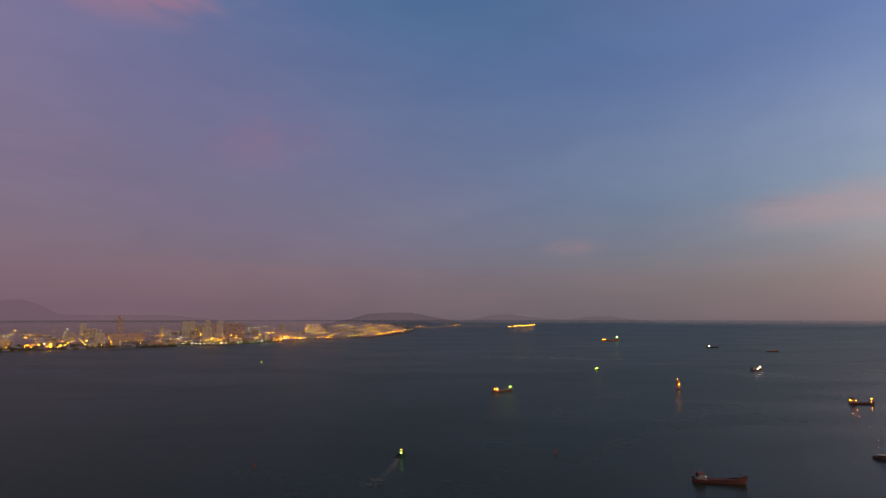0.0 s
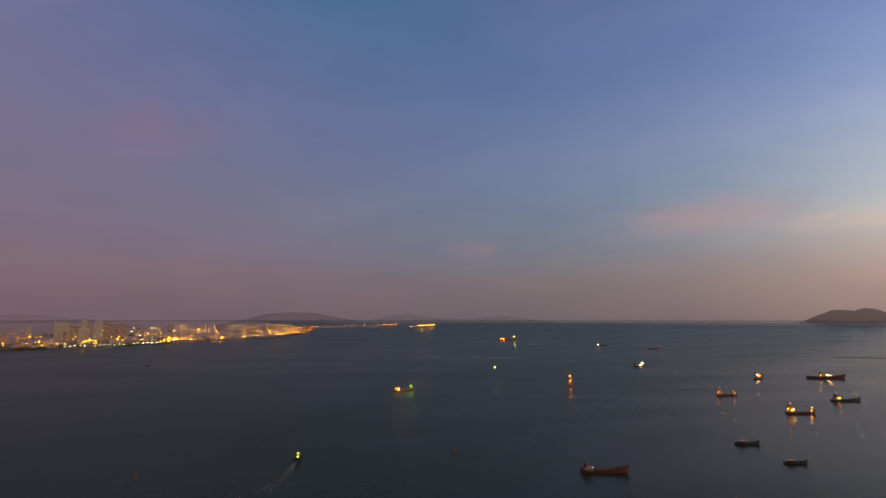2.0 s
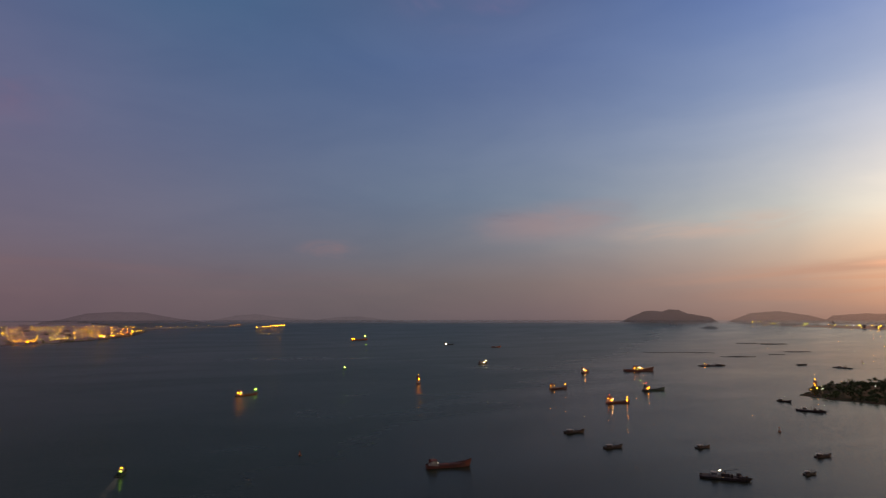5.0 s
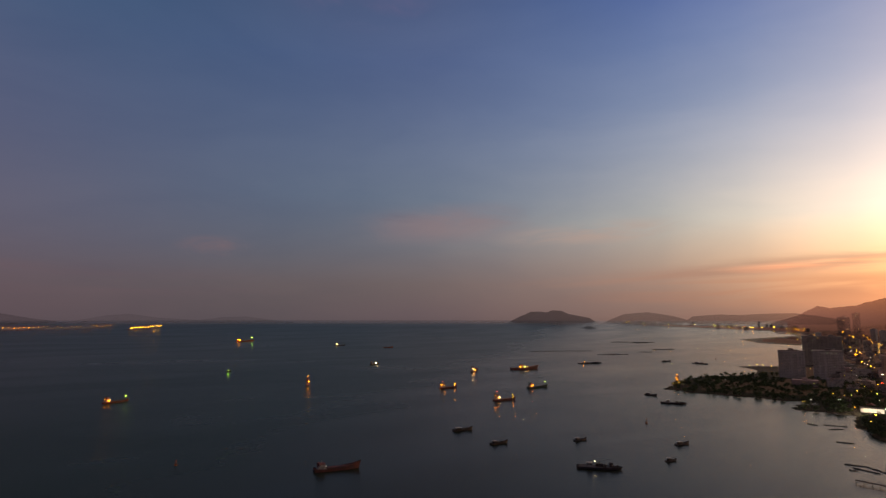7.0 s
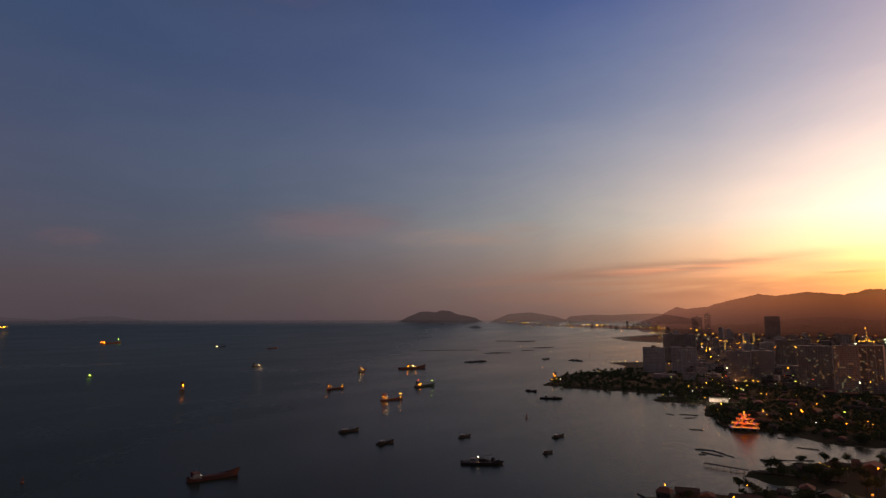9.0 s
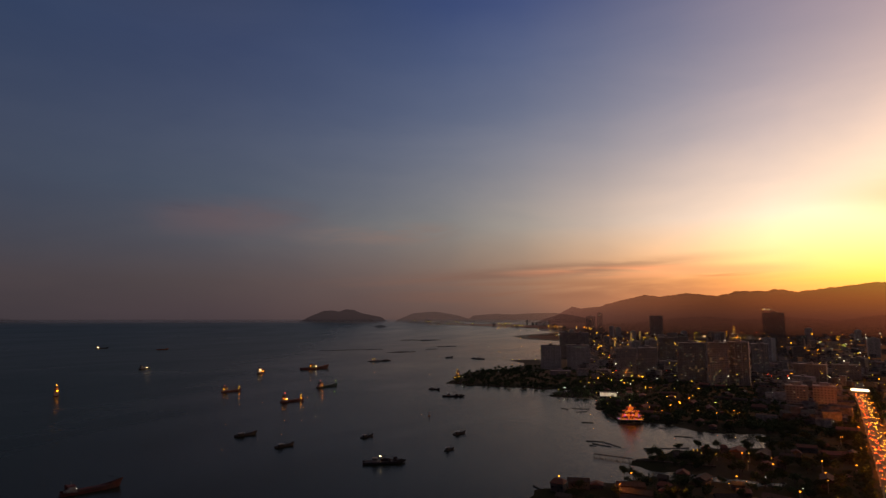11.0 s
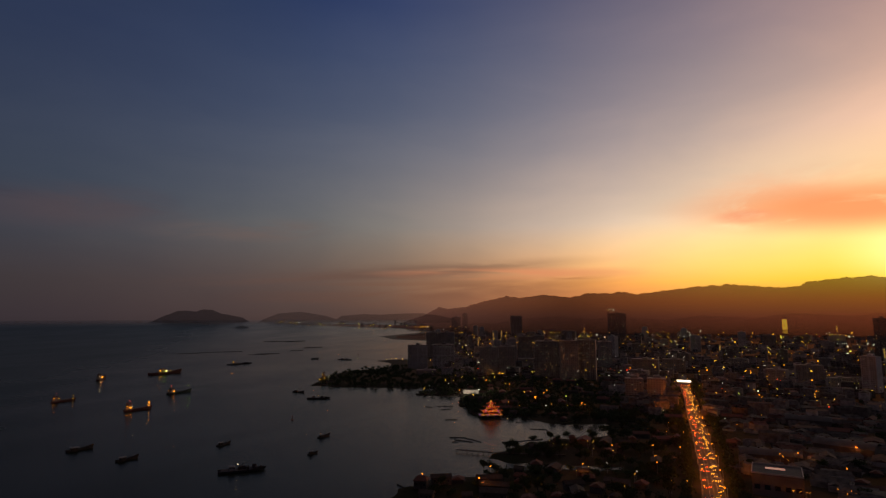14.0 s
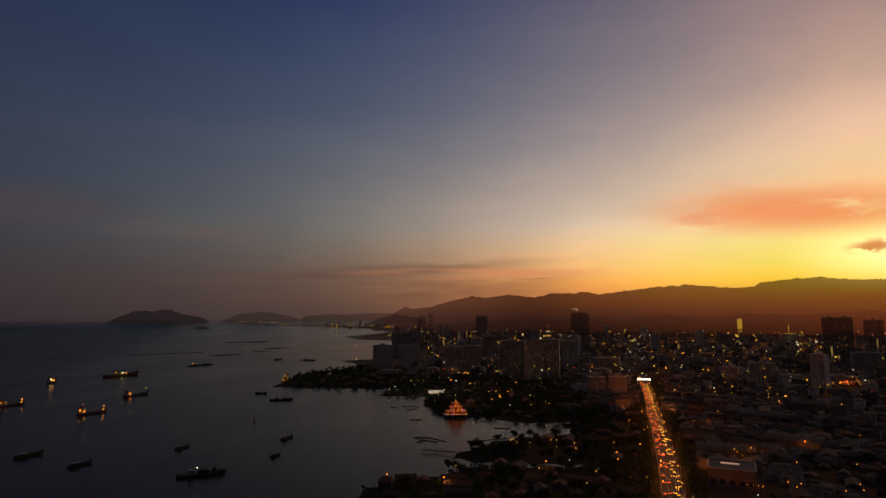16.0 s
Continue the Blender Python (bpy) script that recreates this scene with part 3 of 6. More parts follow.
def coaster(stern, bow, hull_mat, label, lamps, big=1.0, tall=1.0, amid=False, sheer=0.075):
    """A small coaster: house aft, long hold, raised bow with a mast."""
    length, m = heading(stern, bow)
    L = length
    beam, depth = max(L * 0.2, 6.0), max(L * 0.055, 1.9)
    ship = thing("coaster", label, "cargo ship", "ships at anchor")
    part("hull", hull_mesh(L, beam, depth, L * sheer), hull_mat, ship)
    hx = -L * 0.34 if not amid else -L * 0.08
    tier = 2.5 * tall
    bm = bmesh.new()
    box(bm, (L * 0.2, beam * 0.86, tier), (hx, 0, depth - 0.9 + tier / 2), 0.15)
    box(bm, (L * 0.15, beam * 0.74, tier), (hx, 0, depth - 0.9 + tier * 1.5), 0.15)
    house = part("deckhouse", bm, WHITE_STEEL, ship, "stained white deckhouse")
    bm = boxed((L * 0.11, beam * 0.82, tier), (hx + L * 0.015, 0, depth - 0.9 + tier * 2.5), 0.15)
    bridge = part("bridge", bm, WHITE_STEEL, ship)
    for k in range(5):
        y = (k - 2) * beam * 0.15
        part("bridge_window", boxed((0.1, beam * 0.11, tier * 0.38), (hx + L * 0.07 + 0.03, y, depth - 0.9 + tier * 2.62)), DARK_GLASS, bridge)
    for k in range(4):
        for side in (-1, 1):
            part("porthole", boxed((0.7, 0.1, 0.7), (hx - L * 0.07 + k * L * 0.045, side * (beam * 0.43 + 0.02), depth - 0.9 + tier * 0.55)), DARK_GLASS, house)
    part("roof", boxed((L * 0.14, beam * 0.92, 0.25), (hx + L * 0.01, 0, depth - 0.8 + tier * 3), 0.05), hull_mat, ship)
    part("funnel", rodded((hx - L * 0.07, 0, depth + tier), (hx - L * 0.08, 0, depth + tier * 3.3), beam * 0.13, beam * 0.1, 12), hull_mat, ship)
    mast_z = depth + tier * 3 + L * 0.07
    bm = rodded((hx, 0, depth + tier * 2.8), (hx, 0, mast_z), 0.18, 0.1)
    rod(bm, (hx, -beam * 0.2, mast_z - 1), (hx, beam * 0.2, mast_z - 1), 0.07)
    part("mast", bm, WHITE_STEEL, ship)
    # hold: coaming and hatch covers
    x0, x1 = (-L * 0.2, L * 0.33) if not amid else (L * 0.08, L * 0.36)
    part("coaming", boxed((x1 - x0, beam * 0.68, 1.3), ((x0 + x1) / 2, 0, depth - 0.4), 0.08), DECK_STEEL, ship)
    for k in range(5):
        w = (x1 - x0) / 5
        part("hatch_cover", boxed((w * 0.94, beam * 0.72, 0.3), (x0 + w * (k + 0.5), 0, depth + 0.4 + 0.12 * (k % 2)), 0.05), hull_mat, ship)
    bx = L * 0.41
    part("forecastle", boxed((L * 0.1, beam * 0.45, 1.2), (bx, 0, depth + L * sheer * 0.5), 0.2, 0.85), hull_mat, ship)
    bow_z = depth + L * 0.17
    bm = rodded((bx, 0, depth), (bx, 0, bow_z), 0.2, 0.12)
    rod(bm, (bx, 0, bow_z - 1.2), (bx - L * 0.12, 0, bow_z + 0.5), 0.1)
    part("foremast", bm, BLACK_STEEL, ship)
    for side in (-1, 1):
        bm = bmesh.new()
        for k in range(12):
            x = -L * 0.46 + k * L * 0.075
            rod(bm, (x, side * beam * 0.47, depth - 0.1), (x, side * beam * 0.47, depth + 0.9), 0.05, seg=5)
        rod(bm, (-L * 0.46, side * beam * 0.47, depth + 0.9), (L * 0.36, side * beam * 0.43, depth + 0.9), 0.05, seg=5)
        part("railing", bm, BLACK_STEEL, ship)
    part("lifeboat", boxed((L * 0.07, 1.4, 1.1), (hx - L * 0.03, beam * 0.44, depth + tier * 1.2), 0.3), ORANGE_PAINT, ship)
    spots = {"house": (hx + L * 0.09, -beam * 0.25, depth + tier * 1.35), "aft": (hx - L * 0.1, -beam * 0.2, depth + tier * 1.6), "side": (hx + L * 0.02, -beam * 0.5, depth + tier * 0.9),
             "top": (hx, 0, mast_z), "bow": (bx, 0, bow_z + 0.4), "fore": (bx - L * 0.03, -beam * 0.2, depth + L * 0.06), "mid": (L * 0.1, -beam * 0.3, depth + 2.2)}
    for spot, mat, r in lamps:
        lamp(ship, "lamp", spots[spot], r * big * (0.66 if mat is LAMP_GREEN else 0.76), mat)
    ship.matrix_world = m
    return ship


coaster((22.8, 474), (27.0, 482), HULL_RED, "red-hulled coaster at anchor with its hold unlit", [("house", glow("dim_lamp", (1, 0.9, 0.7), 2.0), 0.45)], tall=0.62, sheer=0.11)
coaster((4.9, 940), (6.75, 955), HULL_RED, "coaster with warm stern lamps and a green bow light", [("aft", LAMP_WARM, 0.6), ("house", LAMP_WHITE, 0.5), ("side", LAMP_WARM, 0.7), ("bow", LAMP_GREEN, 0.9)])
coaster((15.4, 3040), (16.9, 3055), ORANGE_PAINT, "large far coaster with a lit orange house", [("aft", LAMP_WARM, 2.2), ("side", LAMP_WARM, 1.9), ("bow", LAMP_GREEN, 2.6)])
coaster((34.8, 990), (36.4, 1004), HULL_RED, "small coaster with warm lamps fore and aft", [("aft", LAMP_WARM, 0.6), ("house", LAMP_WARM, 0.6), ("top", LAMP_RED, 0.3), ("bow", LAMP_WARM, 0.6), ("fore", LAMP_WARM, 0.4)])
coaster((40.05, 850), (42.1, 866), HULL_RED, "coaster lit orange at the house with a bright foremast", [("aft", LAMP_WARM, 0.5), ("house", LAMP_WHITE, 0.5), ("side", LAMP_WARM, 0.6), ("top", LAMP_RED, 0.4), ("bow", LAMP_WARM, 0.55), ("fore", LAMP_WARM, 0.6)], tall=1.15)
coaster((43.35, 1008), (45.2, 1032), HULL_GREEN, "dark green coaster with a yellow-green mast light", [("side", LAMP_WARM, 0.7), ("house", LAMP_WARM, 0.5), ("top", LAMP_RED, 0.4), ("bow", LAMP_GREEN, 0.55)])
coaster((37.95, 1285), (38.45, 1330), HULL_RED, "coaster seen from astern with two warm lamps", [("aft", LAMP_WHITE, 0.9), ("side", LAMP_WARM, 0.9), ("house", LAMP_WARM, 0.7)], tall=1.3)
coaster((41.8, 1352), (44.3, 1388), HULL_RED, "long red coaster with its house amidships and many lamps", [("aft", LAMP_WARM, 0.9), ("house", LAMP_WHITE, 0.9), ("side", LAMP_GREEN, 0.5), ("mid", LAMP_WARM, 0.7)], amid=True)
coaster((21.98, 1048), (22.08, 1082), HULL_RED, "tug seen end on with one tall warm light", [("aft", LAMP_WARM, 1.1), ("top", LAMP_WARM, 0.6)], tall=1.7)
coaster((27.95, 1478), (28.75, 1505), HULL_DARK, "small dark coaster with a white masthead lamp", [("mid", LAMP_WHITE, 1.1), ("bow", LAMP_WHITE, 0.7)])
coaster((24.55, 2505), (25.45, 2520), HULL_DARK, "far dark coaster with one white stern lamp", [("side", LAMP_WHITE, 1.7)])
coaster((56.85, 1180), (58.0, 1165), HULL_DARK, "lit workboat moored off the wooded point", [("aft", LAMP_WARM, 0.8), ("side", LAMP_WARM, 0.6), ("mid", LAMP_WHITE, 0.9), ("top", LAMP_WARM, 0.5)], tall=1.4)


def fishing_boat(stern, bow, mat, label, light=None, mast=True):
    """A wooden fishing boat: high bow, wheelhouse aft, mast and boom, boxes on deck."""
    L, m = heading(stern, bow)
    beam, depth = L * 0.27, max(L * 0.07, 1.0)
    boat = thing("fishing_boat", label, "boat", "boats at anchor")
    part("hull", hull_mesh(L, beam, depth, L * 0.11, 0.5, 0.5), mat, boat)
    part("rubbing_strake", boxed((L * 0.8, beam * 1.01, 0.18), (-L * 0.06, 0, depth * 0.75), 0.04), TIMBER, boat)
    hx = -L * 0.22
    house = part("wheelhouse", boxed((L * 0.24, beam * 0.62, 2.3), (hx, 0, depth + 0.6), 0.12, 0.94), TIMBER, boat)
    for k in range(3):
        part("window", boxed((0.08, beam * 0.14, 0.6), (hx + L * 0.118, (k - 1) * beam * 0.19, depth + 1.2)), DARK_GLASS, house)
    part("roof", boxed((L * 0.30, beam * 0.74, 0.18), (hx, 0, depth + 1.85), 0.05), WHITE_STEEL, boat)
    for k in range(4):
        part("fish_box", boxed((L * 0.07, beam * 0.3, 0.6), (L * (0.02 + 0.09 * k), (-1) ** k * beam * 0.1, depth - 0.4), 0.05), TIMBER, boat)
    part("net_heap", balled((L * 0.33, 0, depth + L * 0.01), beam * 0.24, 2), DECK_STEEL, boat)
    if mast:
        bm = rodded((L * 0.05, 0, depth - 0.8), (L * 0.04, 0, depth + L * 0.3), 0.14, 0.07)
        rod(bm, (L * 0.05, 0, depth + L * 0.06), (L * 0.28, 0, depth + L * 0.22), 0.07)
        rod(bm, (L * 0.04, 0, depth + L * 0.3), (L * 0.45, 0, depth + L * 0.12), 0.03, seg=4)
        part("mast", bm, TIMBER, boat)
    if light:
        lamp(boat, "lamp", (hx, 0, depth + 2.6), light[1], light[0])
    boat.matrix_world = m
    return boat


for stern, bow, mat, label in [
    ((36.1, 624), (37.9, 634), TIMBER, "unlit wooden fishing boat with a high bow"),
    ((39.7, 562), (41.3, 572), TIMBER, "unlit wooden fishing boat riding to its anchor"),
    ((47.65, 590), (48.75, 600), HULL_DARK, "dark fishing boat seen from its quarter"),
    ((56.65, 600), (57.7, 612), HULL_DARK, "dark fishing boat swung to the tide"),
    ((55.75, 530), (56.6, 538), HULL_DARK, "small dark open fishing boat"),
    ((54.2, 972), (55.2, 962), HULL_DARK, "dark fishing boat off the wooded point"),
    ((55.8, 1700), (56.5, 1715), HULL_DARK, "small dark boat on the bright water"),
    ((29.2, 2310), (30.1, 2320), ORANGE_PAINT, "low orange barge far down the strait"),
]:
    fishing_boat(stern, bow, mat, label)
fishing_boat((14.7, 1362), (15.05, 1378), HULL_GREEN, "small boat under a yellow-green light", (LAMP_GREEN, 0.8))
fishing_boat((-17.45, 1585), (-17.15, 1597), HULL_GREEN, "small boat with a faint green light", (LAMP_GREEN, 0.28))


def harbour_launch(stern, bow):
    L, m = heading(stern, bow)
    boat = thing("pilot_launch", "green-lit launch with a warm lamp over its cabin", "boat")
    part("hull", hull_mesh(L, L * 0.3, 1.4, 1.2, 0.5, 0.5), HULL_GREEN, boat)
    cabin = part("cabin", boxed((L * 0.4, L * 0.2, 2.4), (-L * 0.08, 0, 2.0), 0.2, 0.9), HULL_GREEN, boat)
    for k in range(3):
        part("window", boxed((L * 0.09, L * 0.205, 0.7), (-L * 0.2 + k * L * 0.12, 0, 2.4)), DARK_GLASS, cabin)
    part("upper_cabin", boxed((L * 0.22, L * 0.16, 2.0), (-L * 0.06, 0, 4.1), 0.2, 0.9), WHITE_STEEL, boat)
    part("mast", rodded((L * 0.18, -1.4, 1.0), (L * 0.2, -1.4, 8.5), 0.16, 0.1), HULL_GREEN, boat)
    part("deck_lamp", balled((-L * 0.05, 0, 5.4), 0.26, 2), LAMP_WARM, boat)
    part("cabin_lamp", balled((-L * 0.2, -0.8, 3.4), 0.3, 2), LAMP_GREEN, boat)
    part("mast_lamp", balled((L * 0.2, -1.4, 7.2), 0.14, 2), LAMP_GREEN, boat)
    boat.matrix_world = m


harbour_launch((-4.35, 508), (-3.75, 525))


def wake(path):
    """The launch's broken wash: low ridges of foam that widen and part astern."""
    r = random.Random(5)
    pts = [at(a, d) for a, d in path]
    bm = bmesh.new()
    for k in range(150):
        u = r.random() ** 1.4 * (len(pts) - 1.001)
        i = int(u)
        p, d = pts[i].lerp(pts[i + 1], u - i), (pts[i + 1] - pts[i]).normalized()
        off, size = r.gauss(0, 0.5 + 0.8 * u), r.uniform(0.5, 1.3)
        q = p + Vector((-d.y, d.x, 0)) * off
        bmesh.ops.create_icosphere(bm, subdivisions=1, radius=1.0, matrix=Matrix.Translation((q.x, q.y, 0.02)) @ Matrix.Rotation(math.atan2(d.y, d.x) + r.uniform(-0.5, 0.5), 4, "Z") @ Matrix.Diagonal((size * 1.9, size * 0.5, 0.14, 1)))
    tagged(part("wake", bm, FOAM), "pale broken wake trailing the green-lit launch", "wake", kind="stuff")


FOAM = surface("sea_foam", (0.13, 0.145, 0.125), (0.07, 0.085, 0.075), 0.8, scale=0.6, vary=0, spec=0.1)
wake([(-4.38, 507), (-4.7, 488), (-5.3, 465), (-6.2, 444), (-7.2, 426)])


def pontoon(stern, bow, label, clutter, lights):
    """A flat work barge with a cabin, deck cargo and a crane."""
    L, m = heading(stern, bow)
    beam = L * 0.28
    b = thing("work_barge", label, "barge", "barges")
    part("hull", hull_mesh(L, beam, 1.75, 0.5, 0.7), HULL_DARK, b)
    part("deck", boxed((L * 0.72, beam * 0.9, 0.9), (-L * 0.08, 0, 1.25)), DECK_STEEL, b)
    rng = random.Random(int(L * 10))
    cabin = part("cabin", boxed((L * 0.13, beam * 0.5, 3.0), (-L * 0.2, 0, 3.1), 0.12), WHITE_STEEL, b)
    for k in range(3):
        part("window", boxed((L * 0.025, beam * 0.52, 0.8), (-L * 0.24 + k * L * 0.04, 0, 3.5)), DARK_GLASS, cabin)
    for k in range(clutter):
        s = (rng.uniform(0.03, 0.09) * L, rng.uniform(0.15, 0.4) * beam, rng.uniform(0.8, 2.6))
        part("deck_cargo", boxed(s, (rng.uniform(-0.1, 0.44) * L, rng.uniform(-0.28, 0.28) * beam, 1.7 + s[2] / 2), 0.08, 0.93, rng.uniform(-0.3, 0.3)), rng.choice([DECK_STEEL, TIMBER, HULL_DARK]), b)
    bm = rodded((L * 0.02, 0, 1.6), (L * 0.02, 0, 6.2), 0.3, 0.22)
    rod(bm, (L * 0.02, 0, 5.8), (L * 0.28, 0, 7.6), 0.16, 0.1)
    part("derrick", bm, BLACK_STEEL, b)
    for k in range(8):
        part("tyre_fender", rodded((-L * 0.42 + k * L * 0.12, -beam * 0.53, 0.9), (-L * 0.42 + k * L * 0.12, -beam * 0.5, 0.9), 0.55, seg=10), BLACK_STEEL, b)
    for x, z, mat, r in lights:
        lamp(b, "lamp", (x * L, 0, z), r, mat)
    b.matrix_world = m


pontoon((47.8, 490), (51.8, 492), "low dark work barge heaped with gear under one white lamp", 16, [(-0.08, 5.8, LAMP_WHITE, 0.3)])
pontoon((48.3, 1560), (50.3, 1600), "long flat barge with one warm lamp", 7, [(-0.3, 6.0, LAMP_WARM, 0.6)])
pontoon((55.5, 885), (57.6, 885), "dark moored barge with a low cabin", 5, [])
pontoon((58.4, 1680), (59.6, 1650), "dark flat barge in the bay", 4, [])


def buoy(a, d, label, size=1.0):
    b = thing("buoy", label, "buoy", "buoys")
    part("float", rodded((0, 0, -0.5), (0, 0, 0.9), 1.3 * size, 1.1 * size, 14), ORANGE_PAINT, b)
    for k in range(4):
        c, s = math.cos(k * math.pi / 2), math.sin(k * math.pi / 2)
        part("strut", rodded((c * size, s * size, 0.8), (c * 0.25, s * 0.25, 3.6 * size), 0.1), ORANGE_PAINT, b)
    part("topmark", balled((0, 0, 3.9 * size), 0.5 * size, 2), ORANGE_PAINT, b)
    b.matrix_world = Matrix.Translation(at(a, d))


buoy(54.2, 712, "orange channel buoy on the grey water", 1.2)
buoy(10.8, 530, "small orange buoy on the dark water")
buoy(60.3, 1890, "dark distant buoy in the bay", 1.6)
buoy(-17.7, 500, "small reddish mooring buoy", 0.8)


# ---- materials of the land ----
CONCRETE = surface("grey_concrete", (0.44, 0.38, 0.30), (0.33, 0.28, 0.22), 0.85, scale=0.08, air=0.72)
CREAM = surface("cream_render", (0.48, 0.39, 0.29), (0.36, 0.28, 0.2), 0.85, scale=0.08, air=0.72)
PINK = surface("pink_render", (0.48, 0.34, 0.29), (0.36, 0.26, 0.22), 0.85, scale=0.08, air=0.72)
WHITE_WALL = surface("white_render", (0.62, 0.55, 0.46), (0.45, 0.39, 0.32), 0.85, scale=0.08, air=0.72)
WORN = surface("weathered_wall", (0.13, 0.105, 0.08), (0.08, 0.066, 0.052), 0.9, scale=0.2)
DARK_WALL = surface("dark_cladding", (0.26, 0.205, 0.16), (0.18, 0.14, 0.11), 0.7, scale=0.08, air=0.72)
# the dark cladding again, thinned further: stronger haze put into the towers
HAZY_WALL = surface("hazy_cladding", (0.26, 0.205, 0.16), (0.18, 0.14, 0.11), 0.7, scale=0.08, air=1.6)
# panes paled towards the wall tone: haze put into their colour
CITY_GLASS = surface("haze_paled_glass", (0.20, 0.17, 0.14), (0.13, 0.11, 0.09), 0.35, scale=0.3, bump=0.02, spec=0.4, air=0.72)
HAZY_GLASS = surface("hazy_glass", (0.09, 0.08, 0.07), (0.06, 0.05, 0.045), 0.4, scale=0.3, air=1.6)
ROOF_RED = surface("red_clay_roof", (0.16, 0.06, 0.036), (0.10, 0.05, 0.036), 0.85, scale=0.3)
ROOF_ZINC = surface("rusty_zinc_roof", (0.075, 0.058, 0.046), (0.055, 0.036, 0.025), 0.8, scale=0.3, spec=0.12)
ROOF_PALE = surface("pale_metal_roof", (0.085, 0.078, 0.07), (0.055, 0.05, 0.044), 0.8, scale=0.1, spec=0.15)
ASPHALT = surface("asphalt", (0.05, 0.05, 0.05), (0.035, 0.035, 0.035), 0.85, scale=0.2)
PAINT_LINE = surface("road_paint", (0.5, 0.5, 0.46), None, 0.8)
BARK = surface("bark", (0.07, 0.05, 0.035), None, 0.95, scale=2.0)
LEAF = surface("tropical_leaves", (0.06, 0.075, 0.03), (0.035, 0.05, 0.02), 0.85, scale=0.8, spec=0.1)
CAR_PAINT = surface("car_paint", (0.16, 0.16, 0.17), (0.12, 0.12, 0.13), 0.35, scale=0.5, bump=0.02, vary=0.8)
RUBBER = surface("rubber", (0.02, 0.02, 0.02), None, 0.9)
SODIUM = glow("sodium_lamp", (1.0, 0.20, 0.008), 34.0)
AMBER = glow("amber_lamp", (1.0, 0.37, 0.03), 28.0)
COOL = glow("cool_lamp", (0.85, 1.0, 0.72), 22.0)
LIME = glow("lime_lamp", (0.75, 0.95, 0.10), 12.0)
FAR_SODIUM = glow("far_sodium_lamp", (1.0, 0.23, 0.003), 40.0)
FAR_AMBER = glow("far_amber_lamp", (1.0, 0.40, 0.012), 40.0)
FAR_LIME = glow("far_lime_lamp", (0.85, 0.9, 0.06), 24.0)
FAR_RED = glow("far_red_lamp", (1.0, 0.04, 0.01), 30.0)
FAR_COOL = glow("far_cool_lamp", (0.95, 1.0, 0.62), 24.0)
WINDOW_WARM = glow("lit_window_warm", (1.0, 0.60, 0.20), 0.9)
WINDOW_COOL = glow("lit_window_cool", (0.75, 1.0, 0.55), 0.6)
HEADLIGHT = glow("headlight", (1.0, 0.40, 0.03), 34.0)
TAILLIGHT = glow("taillight", (1.0, 0.05, 0.008), 34.0)
FESTOON = glow("festoon_bulbs", (1.0, 0.10, 0.010), 8.0)
FESTOON_GOLD = glow("gold_bulbs", (1.0, 0.36, 0.025), 8.0)
FESTOON_VIOLET = glow("violet_bulbs", (0.8, 0.15, 0.9), 5.0)
SIGN_WHITE = glow("sign_light", (1.0, 0.9, 0.65), 12.0)



def town_surface(name, colour, air):
    """Walls and roofs of the low town: one tone a house, stained, see-through with distance as evening haze."""
    m, n = material(name)
    p = n.add("ShaderNodeBsdfPrincipled")
    co = n.add("ShaderNodeTexCoord").outputs["Object"]
    hsv = n.add("ShaderNodeHueSaturation")
    n.put(hsv.inputs["Value"], n.linear(n.add("ShaderNodeNewGeometry").outputs["Random Per Island"], 0, 1, 0.45, 1.5))
    n.put(hsv.inputs["Color"], n.mix(n.smooth(n.noise(co, 0.25, 4.0), 0.35, 0.7), (*colour, 1), tuple(c * 0.5 for c in colour) + (1,)))
    n.put(p.inputs["Base Color"], hsv.outputs[0])
    n.put(p.inputs["Roughness"], 0.9), n.put(p.inputs["Specular IOR Level"], 0.1)
    finish(n, distance_haze(n, p.outputs[0], co, air))
    return m


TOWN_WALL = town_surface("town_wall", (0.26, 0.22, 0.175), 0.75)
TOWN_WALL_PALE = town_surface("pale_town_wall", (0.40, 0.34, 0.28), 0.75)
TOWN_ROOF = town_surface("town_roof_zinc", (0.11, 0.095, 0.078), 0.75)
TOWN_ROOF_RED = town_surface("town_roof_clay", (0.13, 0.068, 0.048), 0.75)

rnd = random.Random(7)
FAMILY = {}


def again(ob, m):
    """copy_thing for the many repeats: the parts of each pattern are listed once."""
    if ob.name not in FAMILY:
        FAMILY[ob.name] = [o for o in ob.children_recursive]
    top = ob.copy()
    scene.collection.objects.link(top)
    made = {ob: top}
    for o in FAMILY[ob.name]:
        c = o.copy()
        scene.collection.objects.link(c)
        c.parent = made[o.parent]
        made[o] = c
    top.matrix_basis = m
    return top


def facing(a, d, turn=0.0, up=0.0, k=None):
    """The pose of something on the ground that fronts the water, at the far land's scale."""
    s = float(spread(d)) / d if k is None else k
    return Matrix.Translation(at(a, d, up)) @ Matrix.Rotation(radians(turn - a), 4, "Z") @ Matrix.Diagonal((s, s, s, 1))


def shared(name, bm, mat):
    me = bpy.data.meshes.new(name)
    bm.to_mesh(me)
    bm.free()
    me.materials.append(mat)
    return me


LIT_WARM = shared("lit_window", boxed((1.4, 0.16, 1.1), (0, 0, 0)), WINDOW_WARM)
LIT_COOL = shared("lit_window", boxed((1.4, 0.16, 1.1), (0, 0, 0)), WINDOW_COOL)


